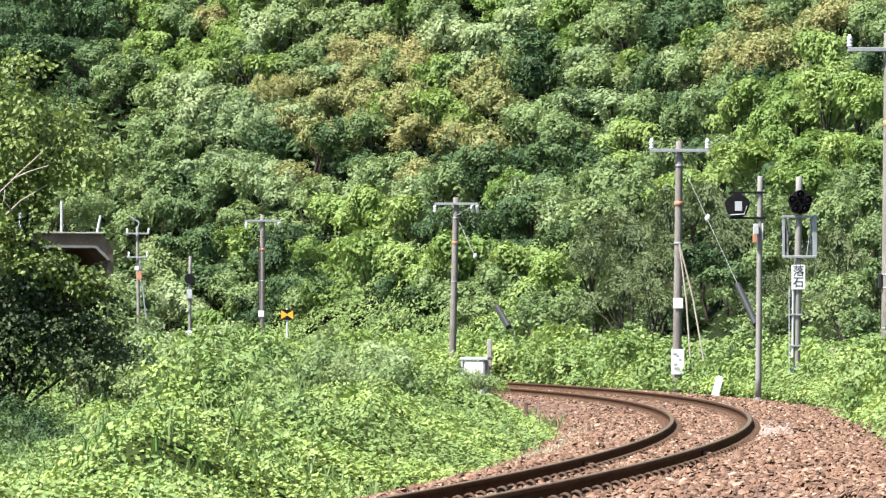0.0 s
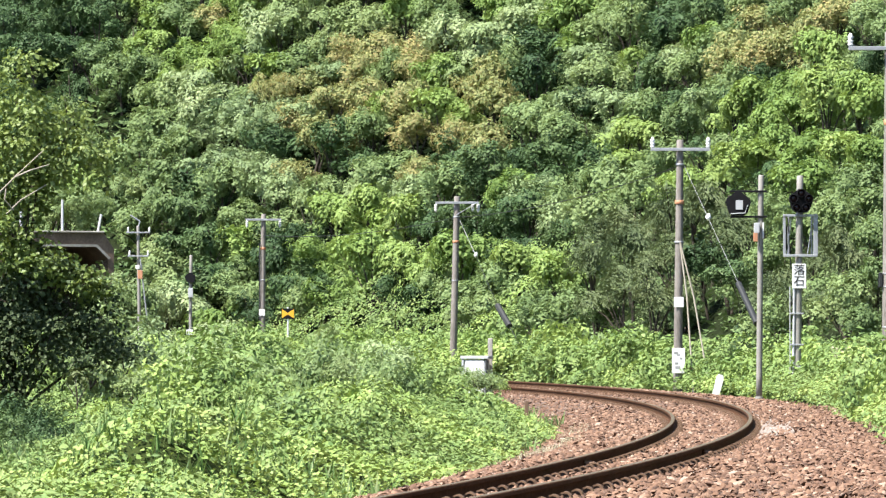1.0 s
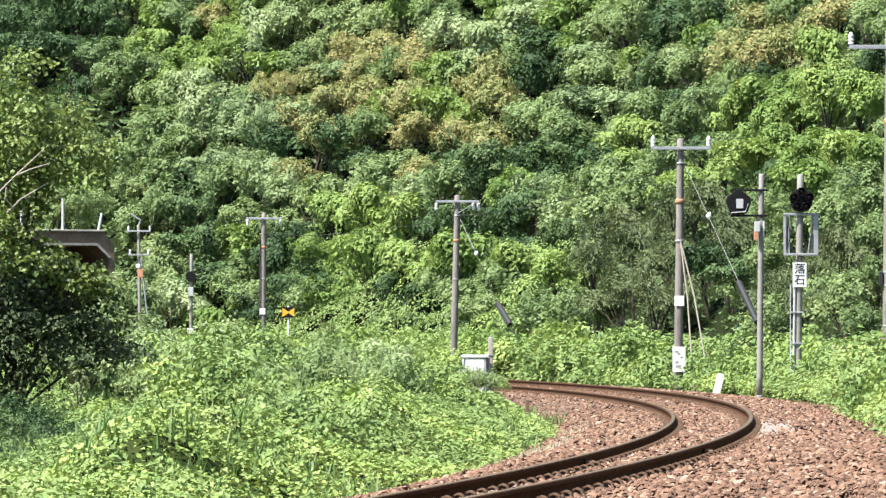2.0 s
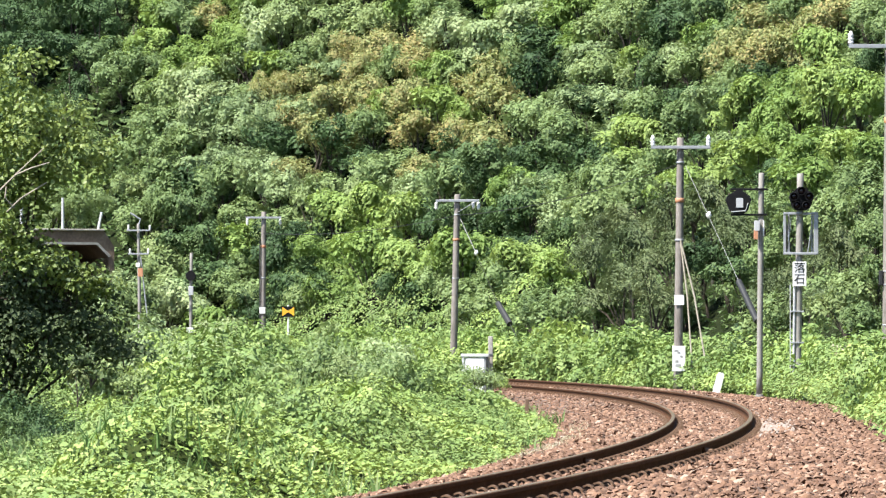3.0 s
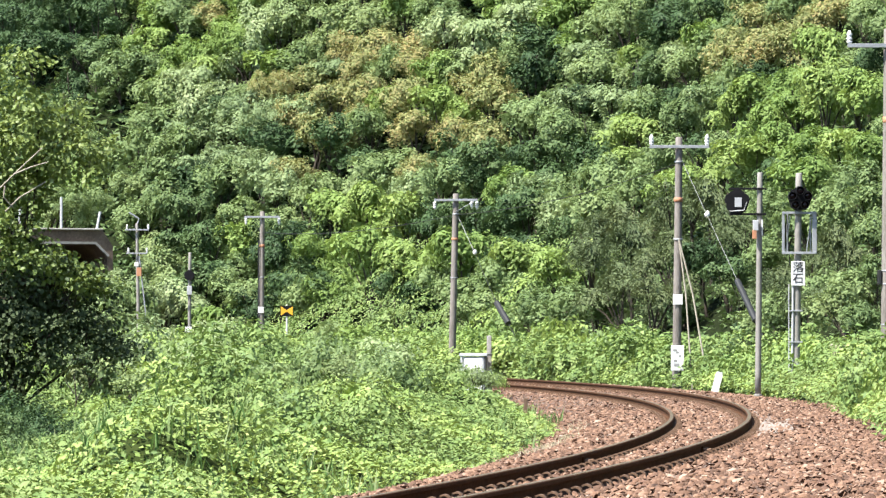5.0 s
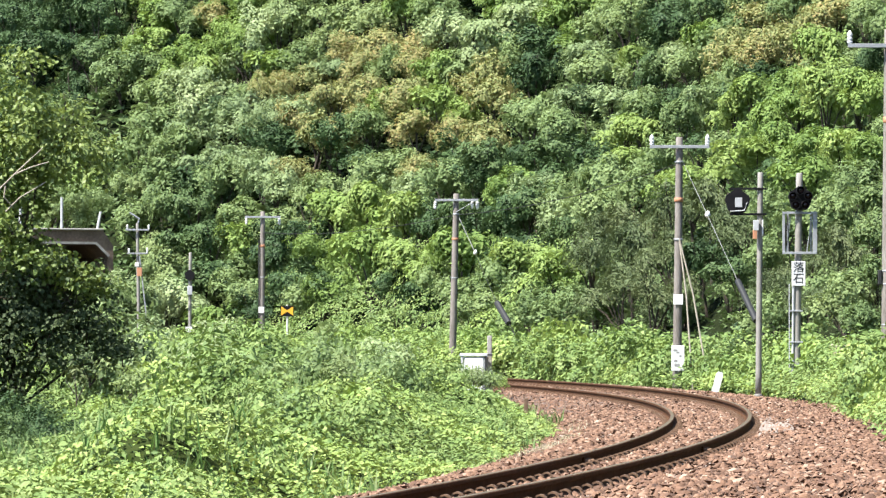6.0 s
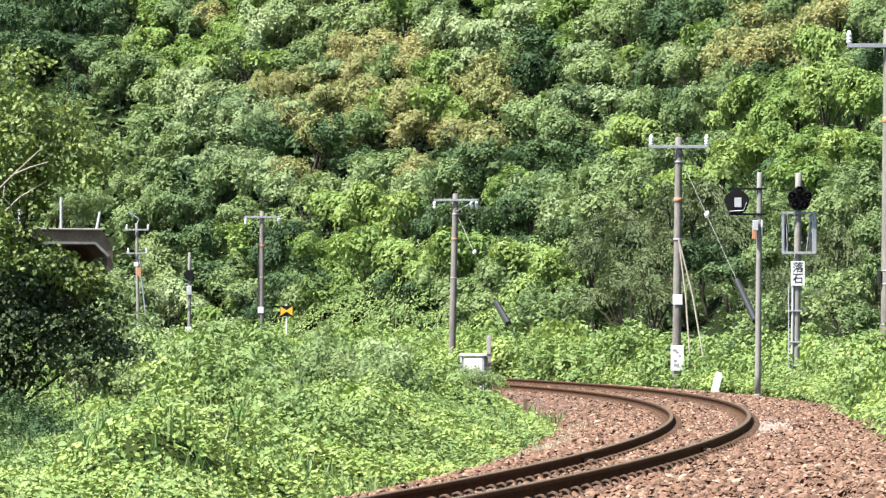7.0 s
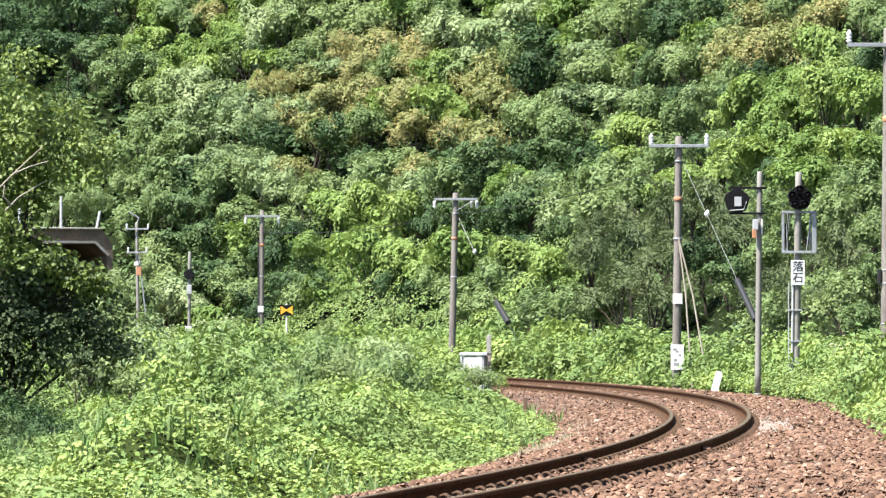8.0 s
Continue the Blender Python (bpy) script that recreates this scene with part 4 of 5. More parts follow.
def build_slope_cover():
    """Ferns and vines that hide the soil between the trees."""
    rng = np.random.default_rng(64)
    n = 250000
    s, up = rng.uniform(10, 200, n), rng.uniform(-1, 34, n)
    th = s / R
    r = foot(th) + up
    x, y = CX + r * np.cos(th), CY + r * np.sin(th)
    k = (np.abs(x) < 0.103 * y + 1) & ((r - R > 3.1) | (s > 127))
    x, y = x[k], y[k]
    low = np.where(((s[k] > 24) & (s[k] < 78) & (up[k] < 4)) | ((s[k] > 97) & (s[k] < 118) & (up[k] < 3)), 0.3, 1.0)
    top = land(x, y) + (0.1 + 0.5 * wander(x, y, 1.6, 66)) * low
    # dark leaf colour stands in for shade between the trees
    scatter_leaves("slope_cover", x, y, top, 0.0019 * y, 0.15, 0.6, L_DEEP, LEAF_TRI, 67, "ferns and creepers covering the wooded slope", "undergrowth")


def build_vine_shade():
    """A dark sheet added as the shade under the vines; it blocks sun."""
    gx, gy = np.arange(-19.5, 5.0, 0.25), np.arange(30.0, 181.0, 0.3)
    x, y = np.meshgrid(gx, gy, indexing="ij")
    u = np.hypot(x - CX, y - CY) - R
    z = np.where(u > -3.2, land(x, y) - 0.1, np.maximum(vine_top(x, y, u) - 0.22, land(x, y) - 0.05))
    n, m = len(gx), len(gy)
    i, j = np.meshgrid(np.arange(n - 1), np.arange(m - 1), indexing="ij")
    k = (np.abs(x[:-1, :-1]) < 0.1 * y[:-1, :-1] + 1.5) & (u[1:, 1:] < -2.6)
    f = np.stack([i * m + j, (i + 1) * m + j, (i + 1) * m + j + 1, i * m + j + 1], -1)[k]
    me = quick_mesh("shade_sheet", np.stack([x, y, z], -1).reshape(-1, 3), f.reshape(-1), np.full(len(f), 4), M_VINE_SHADE)
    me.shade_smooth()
    tagged(new("shade_sheet", me), "dark sheet imitating the shade under the vines", "undergrowth", kind="stuff")


build_field()
build_verge()
build_vine_shade()
build_weeds()
build_slope_cover()


def build_grass():
    """Tufts of long grass in the field and at its edge."""
    rng = np.random.default_rng(33)
    n = 2600
    y = 26 + 75 * rng.random(n) ** 1.4
    x = rng.uniform(-1, 1, n) * 0.102 * y - 1.0
    u = np.hypot(x - CX, y - CY) - R
    k = (u < -2.3) & (x > -0.102 * y - 1) & (wander(x, y, 2.4, 44) > 0.45)
    x, y, u = np.repeat(x[k], 7), np.repeat(y[k], 7), np.repeat(u[k], 7)
    m = len(x)
    x, y = x + rng.normal(size=m) * 0.04, y + rng.normal(size=m) * 0.04
    ang = rng.uniform(0, math.tau, m)
    along = np.stack([np.cos(ang) * 0.35, np.sin(ang) * 0.35, np.ones(m)], -1)
    nor = np.stack([np.cos(ang), np.sin(ang), np.full(m, -0.3)], -1)
    at = np.stack([x, y, vine_top(x, y, u) - 0.12], -1)
    tagged(new("long_grass", leaves("long_grass", at, -nor, along, rng.uniform(0.18, 0.42, m), L_GRASS, BLADE)),
           "tufts of long pale green grass among the vines", "grass", kind="stuff")


build_grass()


def build_pale_tufts():
    """Bleached tufts on the inner edge of the ballast."""
    rng = np.random.default_rng(37)
    n = 1500
    s, u = rng.normal(-20, 6, n), rng.normal(-2.12, 0.13, n)
    k = wander(s, u, 1.5, 39) > 0.45
    s, u = s[k], u[k]
    x, y = CX + (R + u) * np.cos(s / R), CY + (R + u) * np.sin(s / R)
    m = len(x)
    ang = rng.uniform(0, math.tau, m)
    along = np.stack([np.cos(ang) * 0.8, np.sin(ang) * 0.8, np.ones(m)], -1)
    nor = np.stack([np.cos(ang), np.sin(ang), np.full(m, -0.5)], -1)
    at = np.stack([x, y, bed_height(u)], -1)
    tagged(new("pale_tufts", leaves("pale_tufts", at, -nor, along, rng.uniform(0.05, 0.13, m), L_STRAW, BLADE)), "bleached grass tufts on the ballast edge", "grass", kind="stuff")


build_pale_tufts()


def build_near_tree():
    """The dark evergreen at the edge of the field."""
    # last two lobes are added out of view to shade the tree's foot
    lobes = [(0.0, 0, 2.0, 1.1, 0.8), (0.85, 0.2, 1.85, 0.72, 0.62), (1.15, 0.0, 1.65, 0.48, 0.42), (-0.6, -0.3, 1.9, 1.1, 0.8), (0.5, -0.4, 1.5, 0.8, 0.55), (1.7, 0.0, 1.28, 0.32, 0.16), (-0.45, -0.5, 0.55, 0.45, 0.4), (-0.1, -0.7, 0.8, 0.42, 0.35), (-0.5, -0.9, 0.3, 0.55, 0.35), (-1.7, -2.3, 2.3, 1.1, 0.9), (-1.6, -4.0, 2.2, 1.0, 0.8)]
    upper = [(0.5, 0.1, 4.35, 0.85, 0.7), (1.05, 0.0, 4.0, 0.55, 0.45), (-0.2, 0.2, 5.0, 0.75, 0.55), (0.3, -0.2, 5.35, 0.4, 0.3), (-0.5, -0.1, 4.2, 0.6, 0.6), (-0.9, 0.3, 3.2, 1.0, 0.8), (-0.2, -0.9, 2.95, 0.55, 0.35), (0.35, -0.6, 2.6, 0.45, 0.25), (1.0, -0.3, 2.2, 0.35, 0.2), (1.35, 0.0, 4.25, 0.4, 0.28), (0.35, 0.1, 3.55, 0.4, 0.25), (0.0, 0.0, 3.7, 0.6, 0.4), (0.1, 0.0, 3.2, 0.45, 0.35), (0.85, 0.1, 4.55, 0.4, 0.35), (0.3, 0.0, 2.95, 0.42, 0.3), (0.62, -0.2, 2.65, 0.42, 0.28), (0.92, -0.2, 2.5, 0.38, 0.25), (1.25, -0.1, 2.32, 0.34, 0.25), (-0.1, 0.0, 2.9, 0.5, 0.4), (0.1, 0.0, 4.6, 0.6, 0.5)]
    t = thing("evergreen_tree", Matrix.Translation((-6.25, 66, -0.35)), "dark glossy evergreen tree, crown shade and sunlit top painted in", "tree")
    tk = new("trunk", trunk_mesh("trunk", 3, lobes[:10] + upper[::4], 0.05))
    tk.parent = t
    # lower crown is coloured as shaded, the top as sunlit
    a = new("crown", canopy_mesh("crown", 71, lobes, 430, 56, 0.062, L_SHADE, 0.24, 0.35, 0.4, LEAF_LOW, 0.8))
    b = new("crown_top", canopy_mesh("crown_top", 72, upper, 370, 32, 0.072, L_SUNLIT, 0.19, 0.4, 0.42, LEAF_LOW, 0.6))
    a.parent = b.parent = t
    tagged(b, "sparse yellow-green leaves with painted sunlight")
    for pts in (((-0.05, -0.95, 3.55), (0.25, -0.95, 3.85), (0.62, -0.9, 4.2)), ((0.22, -0.95, 3.82), (0.45, -0.95, 3.92), (0.7, -0.9, 4.0)), ((0.1, -0.9, 3.3), (0.3, -0.9, 3.5), (0.66, -0.85, 3.72)), ((0.1, -0.95, 3.66), (0.08, -0.95, 3.5), (0.2, -0.9, 3.36))):
        bm = bmesh.new()
        rod(bm, pts, 0.014, 5, 0.5)
        part("bare_branch", bm, M_BRANCH, t, "bare pale branch")


build_near_tree()


def build_edge_plants():
    """The dead-looking sapling and the dry grass at the tree's foot."""
    p = thing("sapling", Matrix.Translation((-5.05, 63.5, -0.3)), "thin dark sapling with few leaves in the vines", "sapling")
    bm = bmesh.new()
    rod(bm, [(0, 0, 0), (-0.02, 0, 0.35), (0.03, 0.02, 0.6), (0.0, 0, 0.95)], 0.018, 5, 0.5)
    rod(bm, [(0.02, 0, 0.6), (0.14, 0, 0.82)], 0.009, 4, 0.5)
    rod(bm, [(0.0, 0, 0.7), (-0.13, 0, 0.9)], 0.009, 4, 0.5)
    part("stem", bm, M_BARK, p)
    cr = new("crown", crown_mesh("crown", 81, [(0, 0, 0.92, 0.16, 0.12)], 5, 26, 0.07, L_SHADE, LEAF_LOW, 0.11))
    cr.parent = p
    rng = np.random.default_rng(83)
    n = 60
    at = np.stack([rng.normal(-6.05, 0.16, n), rng.normal(62.5, 0.4, n), np.full(n, -0.15)], -1)
    ang = rng.uniform(0, math.tau, n)
    along = np.stack([np.cos(ang) * 0.7, np.sin(ang) * 0.5, np.ones(n)], -1)
    nor = np.stack([np.cos(ang), np.sin(ang), np.full(n, 0.5)], -1)
    tagged(new("dry_grass", leaves("dry_grass", at, nor, along, rng.uniform(0.25, 0.6, n), M_DRY, BLADE)), "dry straw-coloured grass under the dark tree", "grass", kind="stuff")


build_edge_plants()


def build_shrubs():
    """Low bushes that heave up the vines in the field and along the foot of the slope."""
    rng = random.Random(91)
    stock = []
    for v, mat in enumerate((L_VINE, L_WEED, L_BRIGHT, L_MID, L_WEED, L_PALE, L_DEEP)):
        for fine in (0, 1):
            lb = lobes_for(200 + v, 5, 0.55, 0.42, 0.75)
            stock.append((trunk_mesh("stem", 40 + v, [(a, b, c * 0.35, d, e) for a, b, c, d, e in lb], 0.02, 0), canopy_mesh("foliage", 300 + v, lb, 28 + 4 * fine, 30 + 12 * fine, 0.105 - 0.022 * fine, mat, 0.26 - 0.03 * fine, 0.5, 0.3, LEAF_TRI, 0.6)))

    def plant(x, y, z, size, label, group, kinds=(0, 1, 2, 3, 4, 5), fine=True):
        stems, foliage = stock[rng.choice(kinds) * 2 + (1 if fine and (y < 92 or size < 0.5) else 0)]
        p = thing("shrub", Matrix.Translation((x, y, z)) @ pose(0, 0, 0, rng.uniform(-12, 12), rng.uniform(-12, 12), rng.uniform(0, 360)), label, "shrub", group)
        p.scale = (size, size, size * rng.uniform(0.8, 1.25))
        a, b = new("stem", stems), new("foliage", foliage)
        a.parent = b.parent = p
    for _ in range(230):
        s = rng.uniform(-28, 112)
        u = float(verge_edge(s)) + 0.9 + abs(rng.gauss(0, 2.0))
        q = at_track(u, s, 0)
        if abs(q.x) < 0.1 * q.y + 0.5 and u < (6.2 if 24 < s < 78 else 8.5) and abs(q.y - 98) > 4 and not (q.x > 6.9 and 78 < q.y < 91) and not (118 < q.y < 122 and abs(q.x - 6.1) < 0.7):
            plant(q.x, q.y, float(land(q.x, q.y)) + 0.1, rng.uniform(0.7, 1.5), "leafy green shrub overgrown with vines below the slope", "shrubs along the verge", (0, 1, 3, 4, 4))
    for _ in range(170):
        y = 30 + 145 * rng.random() ** 1.1
        x = rng.uniform(-0.1 * y - 0.5, 0.03 * y)
        u = math.hypot(x - CX, y - CY) - R
        if u < -4.2 and not (x < -0.072 * y and 38 < y < 72) and not (abs(x - 0.7 * y / 109) < 1.6 and y > 60):
            plant(x, y, float(vine_top(x, y, u)) - 0.35 - (0.1 if y < 60 else 0), rng.uniform(0.6, 1.35) * (0.6 if y < 55 else 1.0), "low leafy shrub heaving up the kudzu blanket", "shrubs in the field")

    for x, y, size in ((-3.1, 66, 1.0), (-2.5, 64, 0.85), (-2.9, 61, 0.8), (-2.0, 68, 0.9), (-1.6, 63, 0.7), (-2.2, 59, 0.65), (-3.6, 70, 1.0), (-0.6, 76, 0.7), (-0.2, 80, 0.75), (-4.4, 92, 1.0), (-3.8, 98, 1.1),
                       (-3.5, 75, 0.95), (-2.8, 74, 0.95), (-3.1, 72.5, 0.75), (-2.3, 73, 0.8), (-3.9, 73.5, 0.7), (-4.6, 84, 0.8), (-1.9, 74, 0.7), (-1.2, 79, 0.7), (-0.9, 78.5, 0.6)):
        u = math.hypot(x - CX, y - CY) - R
        plant(x, y, float(vine_top(x, y, u)) + 0.0, size, "low leafy shrub heaving up the kudzu blanket", "shrubs in the field", (1, 3, 3, 4), False)
    for _ in range(75):
        y = rng.uniform(48, 150)
        x = rng.uniform(-0.095 * y, 0.02 * y)
        u = math.hypot(x - CX, y - CY) - R
        if u < -4.0 and not (x < -0.07 * y and y < 72) and not (abs(x + 0.0548 * y) < 0.9 and y > 100) and not (abs(x - 0.7 * y / 109) < 1.4 and y > 60):
            plant(x, y, float(vine_top(x, y, u)) - 0.04, rng.uniform(0.35, 0.62) * (0.8 + y / 300), "small bushy plant standing out of the kudzu vines", "shrubs in the field", (1, 3, 4), False)
    for x, y, size, z in ((-5.35, 72, 1.25, 0.35), (-5.05, 74.5, 1.0, 0.1), (-5.6, 76, 1.4, 0.7)):
        plant(x, y, z, size, "tangled green shrub beside the dark evergreen tree", "shrubs in the field", (3, 5))
    # dark green plants whose colour partly imitates shade at the tree's foot
    for x, y, size in ((-5.0, 57, 0.5), (-5.35, 59, 0.55), (-4.75, 58.5, 0.45), (-5.6, 60, 0.6), (-4.5, 60, 0.4), (-4.85, 55, 0.4), (-5.9, 62, 0.75), (-5.7, 58, 0.65), (-5.15, 54, 0.5), (-5.5, 57, 0.6), (-4.9, 51, 0.45), (-6.0, 65, 0.75), (-5.3, 62, 0.5)):
        plant(x, y, float(vine_top(x, y, math.hypot(x - CX, y - CY) - R)) - 0.1, size, "dark green bush, partly standing in for shade under the evergreen tree", "shrubs in the field", (6,), True)
    for _ in range(60):
        s, u = rng.uniform(46, 80), rng.uniform(3.6, 6.0)
        q = at_track(u, s, 0)
        plant(q.x, q.y, float(land(q.x, q.y)) + rng.uniform(0.1, 0.5), rng.uniform(1.0, 1.6), "tall leafy shrub overgrown with vines below the slope", "shrubs along the verge", (0, 1, 2, 2, 4))
    for x, y, size in ((0.28, 148.3, 1.15), (0.8, 147, 1.05), (-0.25, 149.8, 1.1), (1.95, 145.6, 1.55), (2.5, 146, 1.5)):
        plant(x, y, 0.0, size, "leafy shrub hiding the foot of the line pole", "shrubs along the verge", (0, 4))
    for x, y, size in ((0.05, 104.2, 0.34), (0.42, 104.6, 0.36), (0.72, 104.2, 0.40), (1.05, 104.4, 0.34), (1.28, 105, 0.24), (-0.35, 104.4, 0.3), (0.55, 105.2, 0.4), (0.9, 105.4, 0.36), (0.2, 105, 0.36), (0.65, 106.5, 0.4), (1.0, 106.8, 0.36), (1.3, 106.4, 0.3)):
        plant(x, y, 0.10, size * 1.25, "pale leafy vine climbing over the grey track cabinet", "shrubs in the field", (0, 0, 5), False)


build_shrubs()


def build_verge_plants():
    """Broad-leaved plants and a bleached dead one among the weeds of the verge."""
    rng = np.random.default_rng(95)
    n = 60
    y = rng.uniform(89, 94, n)
    x = 0.0925 * y + rng.normal(0, 0.3, n)
    scatter_leaves("broad_leaf_weeds", x, y, land(x, y) + 0.15 + 0.45 * rng.random(n), 0.24, 0.05, 0.6, L_MID, LEAF_FULL, 96, "broad dark green leaves of tall verge weeds", "undergrowth")
    p = thing("dead_weed", Matrix.Translation((8.35, 95.5, 0.0)), "bleached dead weed standing in the green verge", "weed")
    lb = [(0, 0, 0.85, 0.28, 0.16), (0.2, 0, 0.75, 0.2, 0.12), (-0.22, 0, 0.95, 0.15, 0.12)]
    a, b = new("stem", trunk_mesh("stem", 97, lb, 0.015, 0)), new("seed_heads", crown_mesh("seed_heads", 97, lb, 16, 26, 0.05, L_STRAW, LEAF_LOW, 0.13, 0.7, 0.1, 0.7))
    a.parent = b.parent = p
    tagged(b, "bleached seed heads", kind="stuff")


build_verge_plants()


# ---- line-side things ----
def insulator(parent, x, z, up=1, size=1.0):
    bm = bmesh.new()
    prof = [(0.02, 0), (0.045, 0.02), (0.055, 0.05), (0.03, 0.065), (0.05, 0.085), (0.055, 0.11), (0.032, 0.125), (0.048, 0.145), (0.05, 0.18), (0.03, 0.21), (0.02, 0.24)]
    lathe(bm, [(r * size, h * size) for r, h in prof], 14, pose(x, 0, z, 0 if up > 0 else 180))
    return part("insulator", bm, M_PORC, parent, "white porcelain insulator", True)


def pole_shaft(parent, height, r0, r1, mat=None, lean=0.0, name="shaft"):
    bm = bmesh.new()
    n = 10
    loops = [(r0 + (r1 - r0) * i / n, height * i / n) for i in range(n + 1)]
    lathe(bm, [*loops, (r1 * 0.8, height + 0.02)], 18)
    for v in bm.verts:
        v.co.x += lean * v.co.z / height
    return part(name, bm, mat or M_POLE, parent, "", True)


def band(parent, z, r, h, mat, label, dx=0.0):
    bm = bmesh.new()
    lathe(bm, [(r, z - h / 2), (r + 0.006, z - h / 2 + 0.005), (r + 0.006, z + h / 2 - 0.005), (r, z + h / 2)], 18, pose(dx, 0, 0))
    return part("band", bm, mat, parent, label, True)


def arm(parent, z, half, dx=0.0, size=0.075, y=-0.13):
    bm = bmesh.new()
    box(bm, dx, y, z, 2 * half, size, size, 0.006)
    a = part("crossarm", bm, M_GALV, parent, "galvanised steel crossarm")
    bm = bmesh.new()
    rod(bm, [(dx - 0.11, y + 0.02, z), (dx - 0.12, 0.12, z), (dx, 0.17, z), (dx + 0.12, 0.12, z), (dx + 0.11, y + 0.02, z)], 0.012)
    part("arm_bolt", bm, M_GALV, a)
    return a


def wire(parent, pts, radius, mat, name="guy_wire", label=""):
    bm = bmesh.new()
    rod(bm, pts, radius, 6)
    return part(name, bm, mat, parent, label)


def build_poles():
    label = "grey-brown concrete pole with a steel crossarm beside the track"
    # beside the bend, with its stay
    p = thing("line_pole", pose(6.16, 122, -0.45) @ Matrix.Scale(1.07, 4), "tall grey-brown pole with stay wires and white number plates", "pole", "line poles")
    pole_shaft(p, 6.47, 0.115, 0.085, lean=0.07)
    arm(p, 6.25, 0.73, 0.07)
    insulator(p, -0.61, 6.28, size=1.15)
    insulator(p, 0.76, 6.28, size=1.15)
    band(p, 5.88, 0.10, 0.05, M_GALV, "steel stay band", 0.063)
    band(p, 4.95, 0.106, 0.10, M_ORANGE, "faded orange band", 0.052)
    band(p, 3.97, 0.11, 0.05, M_GALV, "steel stay band", 0.043)
    band(p, 1.2, 0.122, 0.04, M_GALV, "steel strap", 0.013)
    bm = bmesh.new()
    box(bm, 0.03, -0.125, 2.49, 0.24, 0.012, 0.25, 0.004)
    part("number_plate", bm, M_PAINT, p, "small square white plate")
    bm = bmesh.new()
    box(bm, 0.02, -0.14, 1.05, 0.32, 0.014, 0.62, 0.004)
    plate = part("sign_plate", bm, M_PAINT, p, "white plate with worn dark marks")
    for x, z, w, h in ((-0.06, 1.24, 0.10, 0.05), (0.0, 1.19, 0.07, 0.04), (0.06, 1.10, 0.06, 0.05), (-0.05, 0.98, 0.08, 0.06), (-0.02, 0.88, 0.13, 0.07)):
        bm = bmesh.new()
        box(bm, 0.02 + x, -0.149, z, w, 0.004, h)
        part("bar", bm, M_FADED, plate)
    a, b = Vector((0.17, 0, 5.85)), Vector((1.50, -6.0, 2.05))
    wire(p, [a, a.lerp(b, 0.345)], 0.006, M_CABLE, label="pale upper stay wire")
    c = a.lerp(b, 0.345)
    bm = bmesh.new()
    lathe(bm, [(0.02, 0), (0.05, 0.03), (0.075, 0.09), (0.045, 0.12), (0.03, 0.17)], 12, Matrix.Translation(c + Vector((0, 0, -0.09))) @ pose(0, 0, 0, 0, 12))
    part("stay_insulator", bm, M_PORC, p, "white stay insulator", True)
    e = a.lerp(b, 0.78)
    wire(p, [c, e], 0.006, M_CABLE)
    bm = bmesh.new()
    d = a.lerp(b, 1.5)
    rod(bm, [e, a.lerp(b, 1.03)], 0.075, 10)
    part("stay_guard", bm, M_SHEATH, p, "black plastic stay guard")
    wire(p, [a.lerp(b, 1.03), d], 0.012, M_SHEATH)
    for x1, y1 in ((0.34, -0.2), (0.68, -0.25)):
        wire(p, [(0.06, -0.1, 3.98), (x1 * 0.5 + 0.06, y1 * 0.5, 2.6), (x1, y1, 0.9), (x1 * 1.15, y1 * 1.1, 0.1)], 0.022, M_STAY, "stay_wire", "pale beige stay wire")
    # further round the curve
    p = thing("line_pole", pose(0.28, 149, -0.45), label, "pole", "line poles")
    pole_shaft(p, 6.29, 0.12, 0.095, lean=0.15)
    arm(p, 6.10, 0.70, 0.15)
    for x in (-0.53, 0.83):
        insulator(p, x, 6.06, -1, 1.1)
    insulator(p, 0.66, 6.06, -1, 1.0)
    wire(p, [(0.12, -0.08, 5.7), (0.75, -0.5, 6.07)], 0.012, M_GALV, "arm_brace")
    band(p, 5.65, 0.10, 0.05, M_GALV, "steel stay band", 0.135)
    band(p, 4.85, 0.105, 0.08, M_ORANGE, "faded orange band", 0.115)
    band(p, 3.6, 0.108, 0.04, M_GALV, "steel strap", 0.09)
    wire(p, [(0.2, 0, 5.62), (0.74, -0.5, 4.42)], 0.011, M_CABLE, label="pale stay wire")
    wire(p, [(0.74, -0.5, 4.42), (1.43, -2.0, 2.78)], 0.008, M_SHEATH, label="dark stay wire")
    bm = bmesh.new()
    rod(bm, [(1.43, -2.0, 2.78), (1.80, -2.8, 2.12)], 0.10, 8)
    part("stay_guard", bm, M_SHEATH, p, "black plastic stay guard")
    wire(p, [(1.80, -2.8, 2.12), (2.7, -4.8, 0.4)], 0.012, M_SHEATH)
    bm = bmesh.new()
    lathe(bm, [(0.02, 0), (0.05, 0.03), (0.07, 0.09), (0.045, 0.12), (0.03, 0.17)], 12, pose(0.74, -0.5, 4.33, 0, 12))
    part("stay_insulator", bm, M_PORC, p, "white stay insulator", True)
    # by the yellow and black marker
    p = thing("line_pole", pose(-6.94, 177, -0.45), label, "pole", "line poles")
    pole_shaft(p, 6.5, 0.115, 0.09, lean=0.05)
    arm(p, 6.3, 0.68, 0.05)
    for x in (-0.58, 0.68):
        insulator(p, x, 6.26, -1, 1.1)
    band(p, 5.2, 0.098, 0.10, M_ORANGE, "faded orange band", 0.04)
    band(p, 4.0, 0.102, 0.05, M_GALV, "steel strap", 0.03)
    bm = bmesh.new()
    box(bm, 0.0, -0.125, 2.75, 0.22, 0.012, 0.24, 0.004)
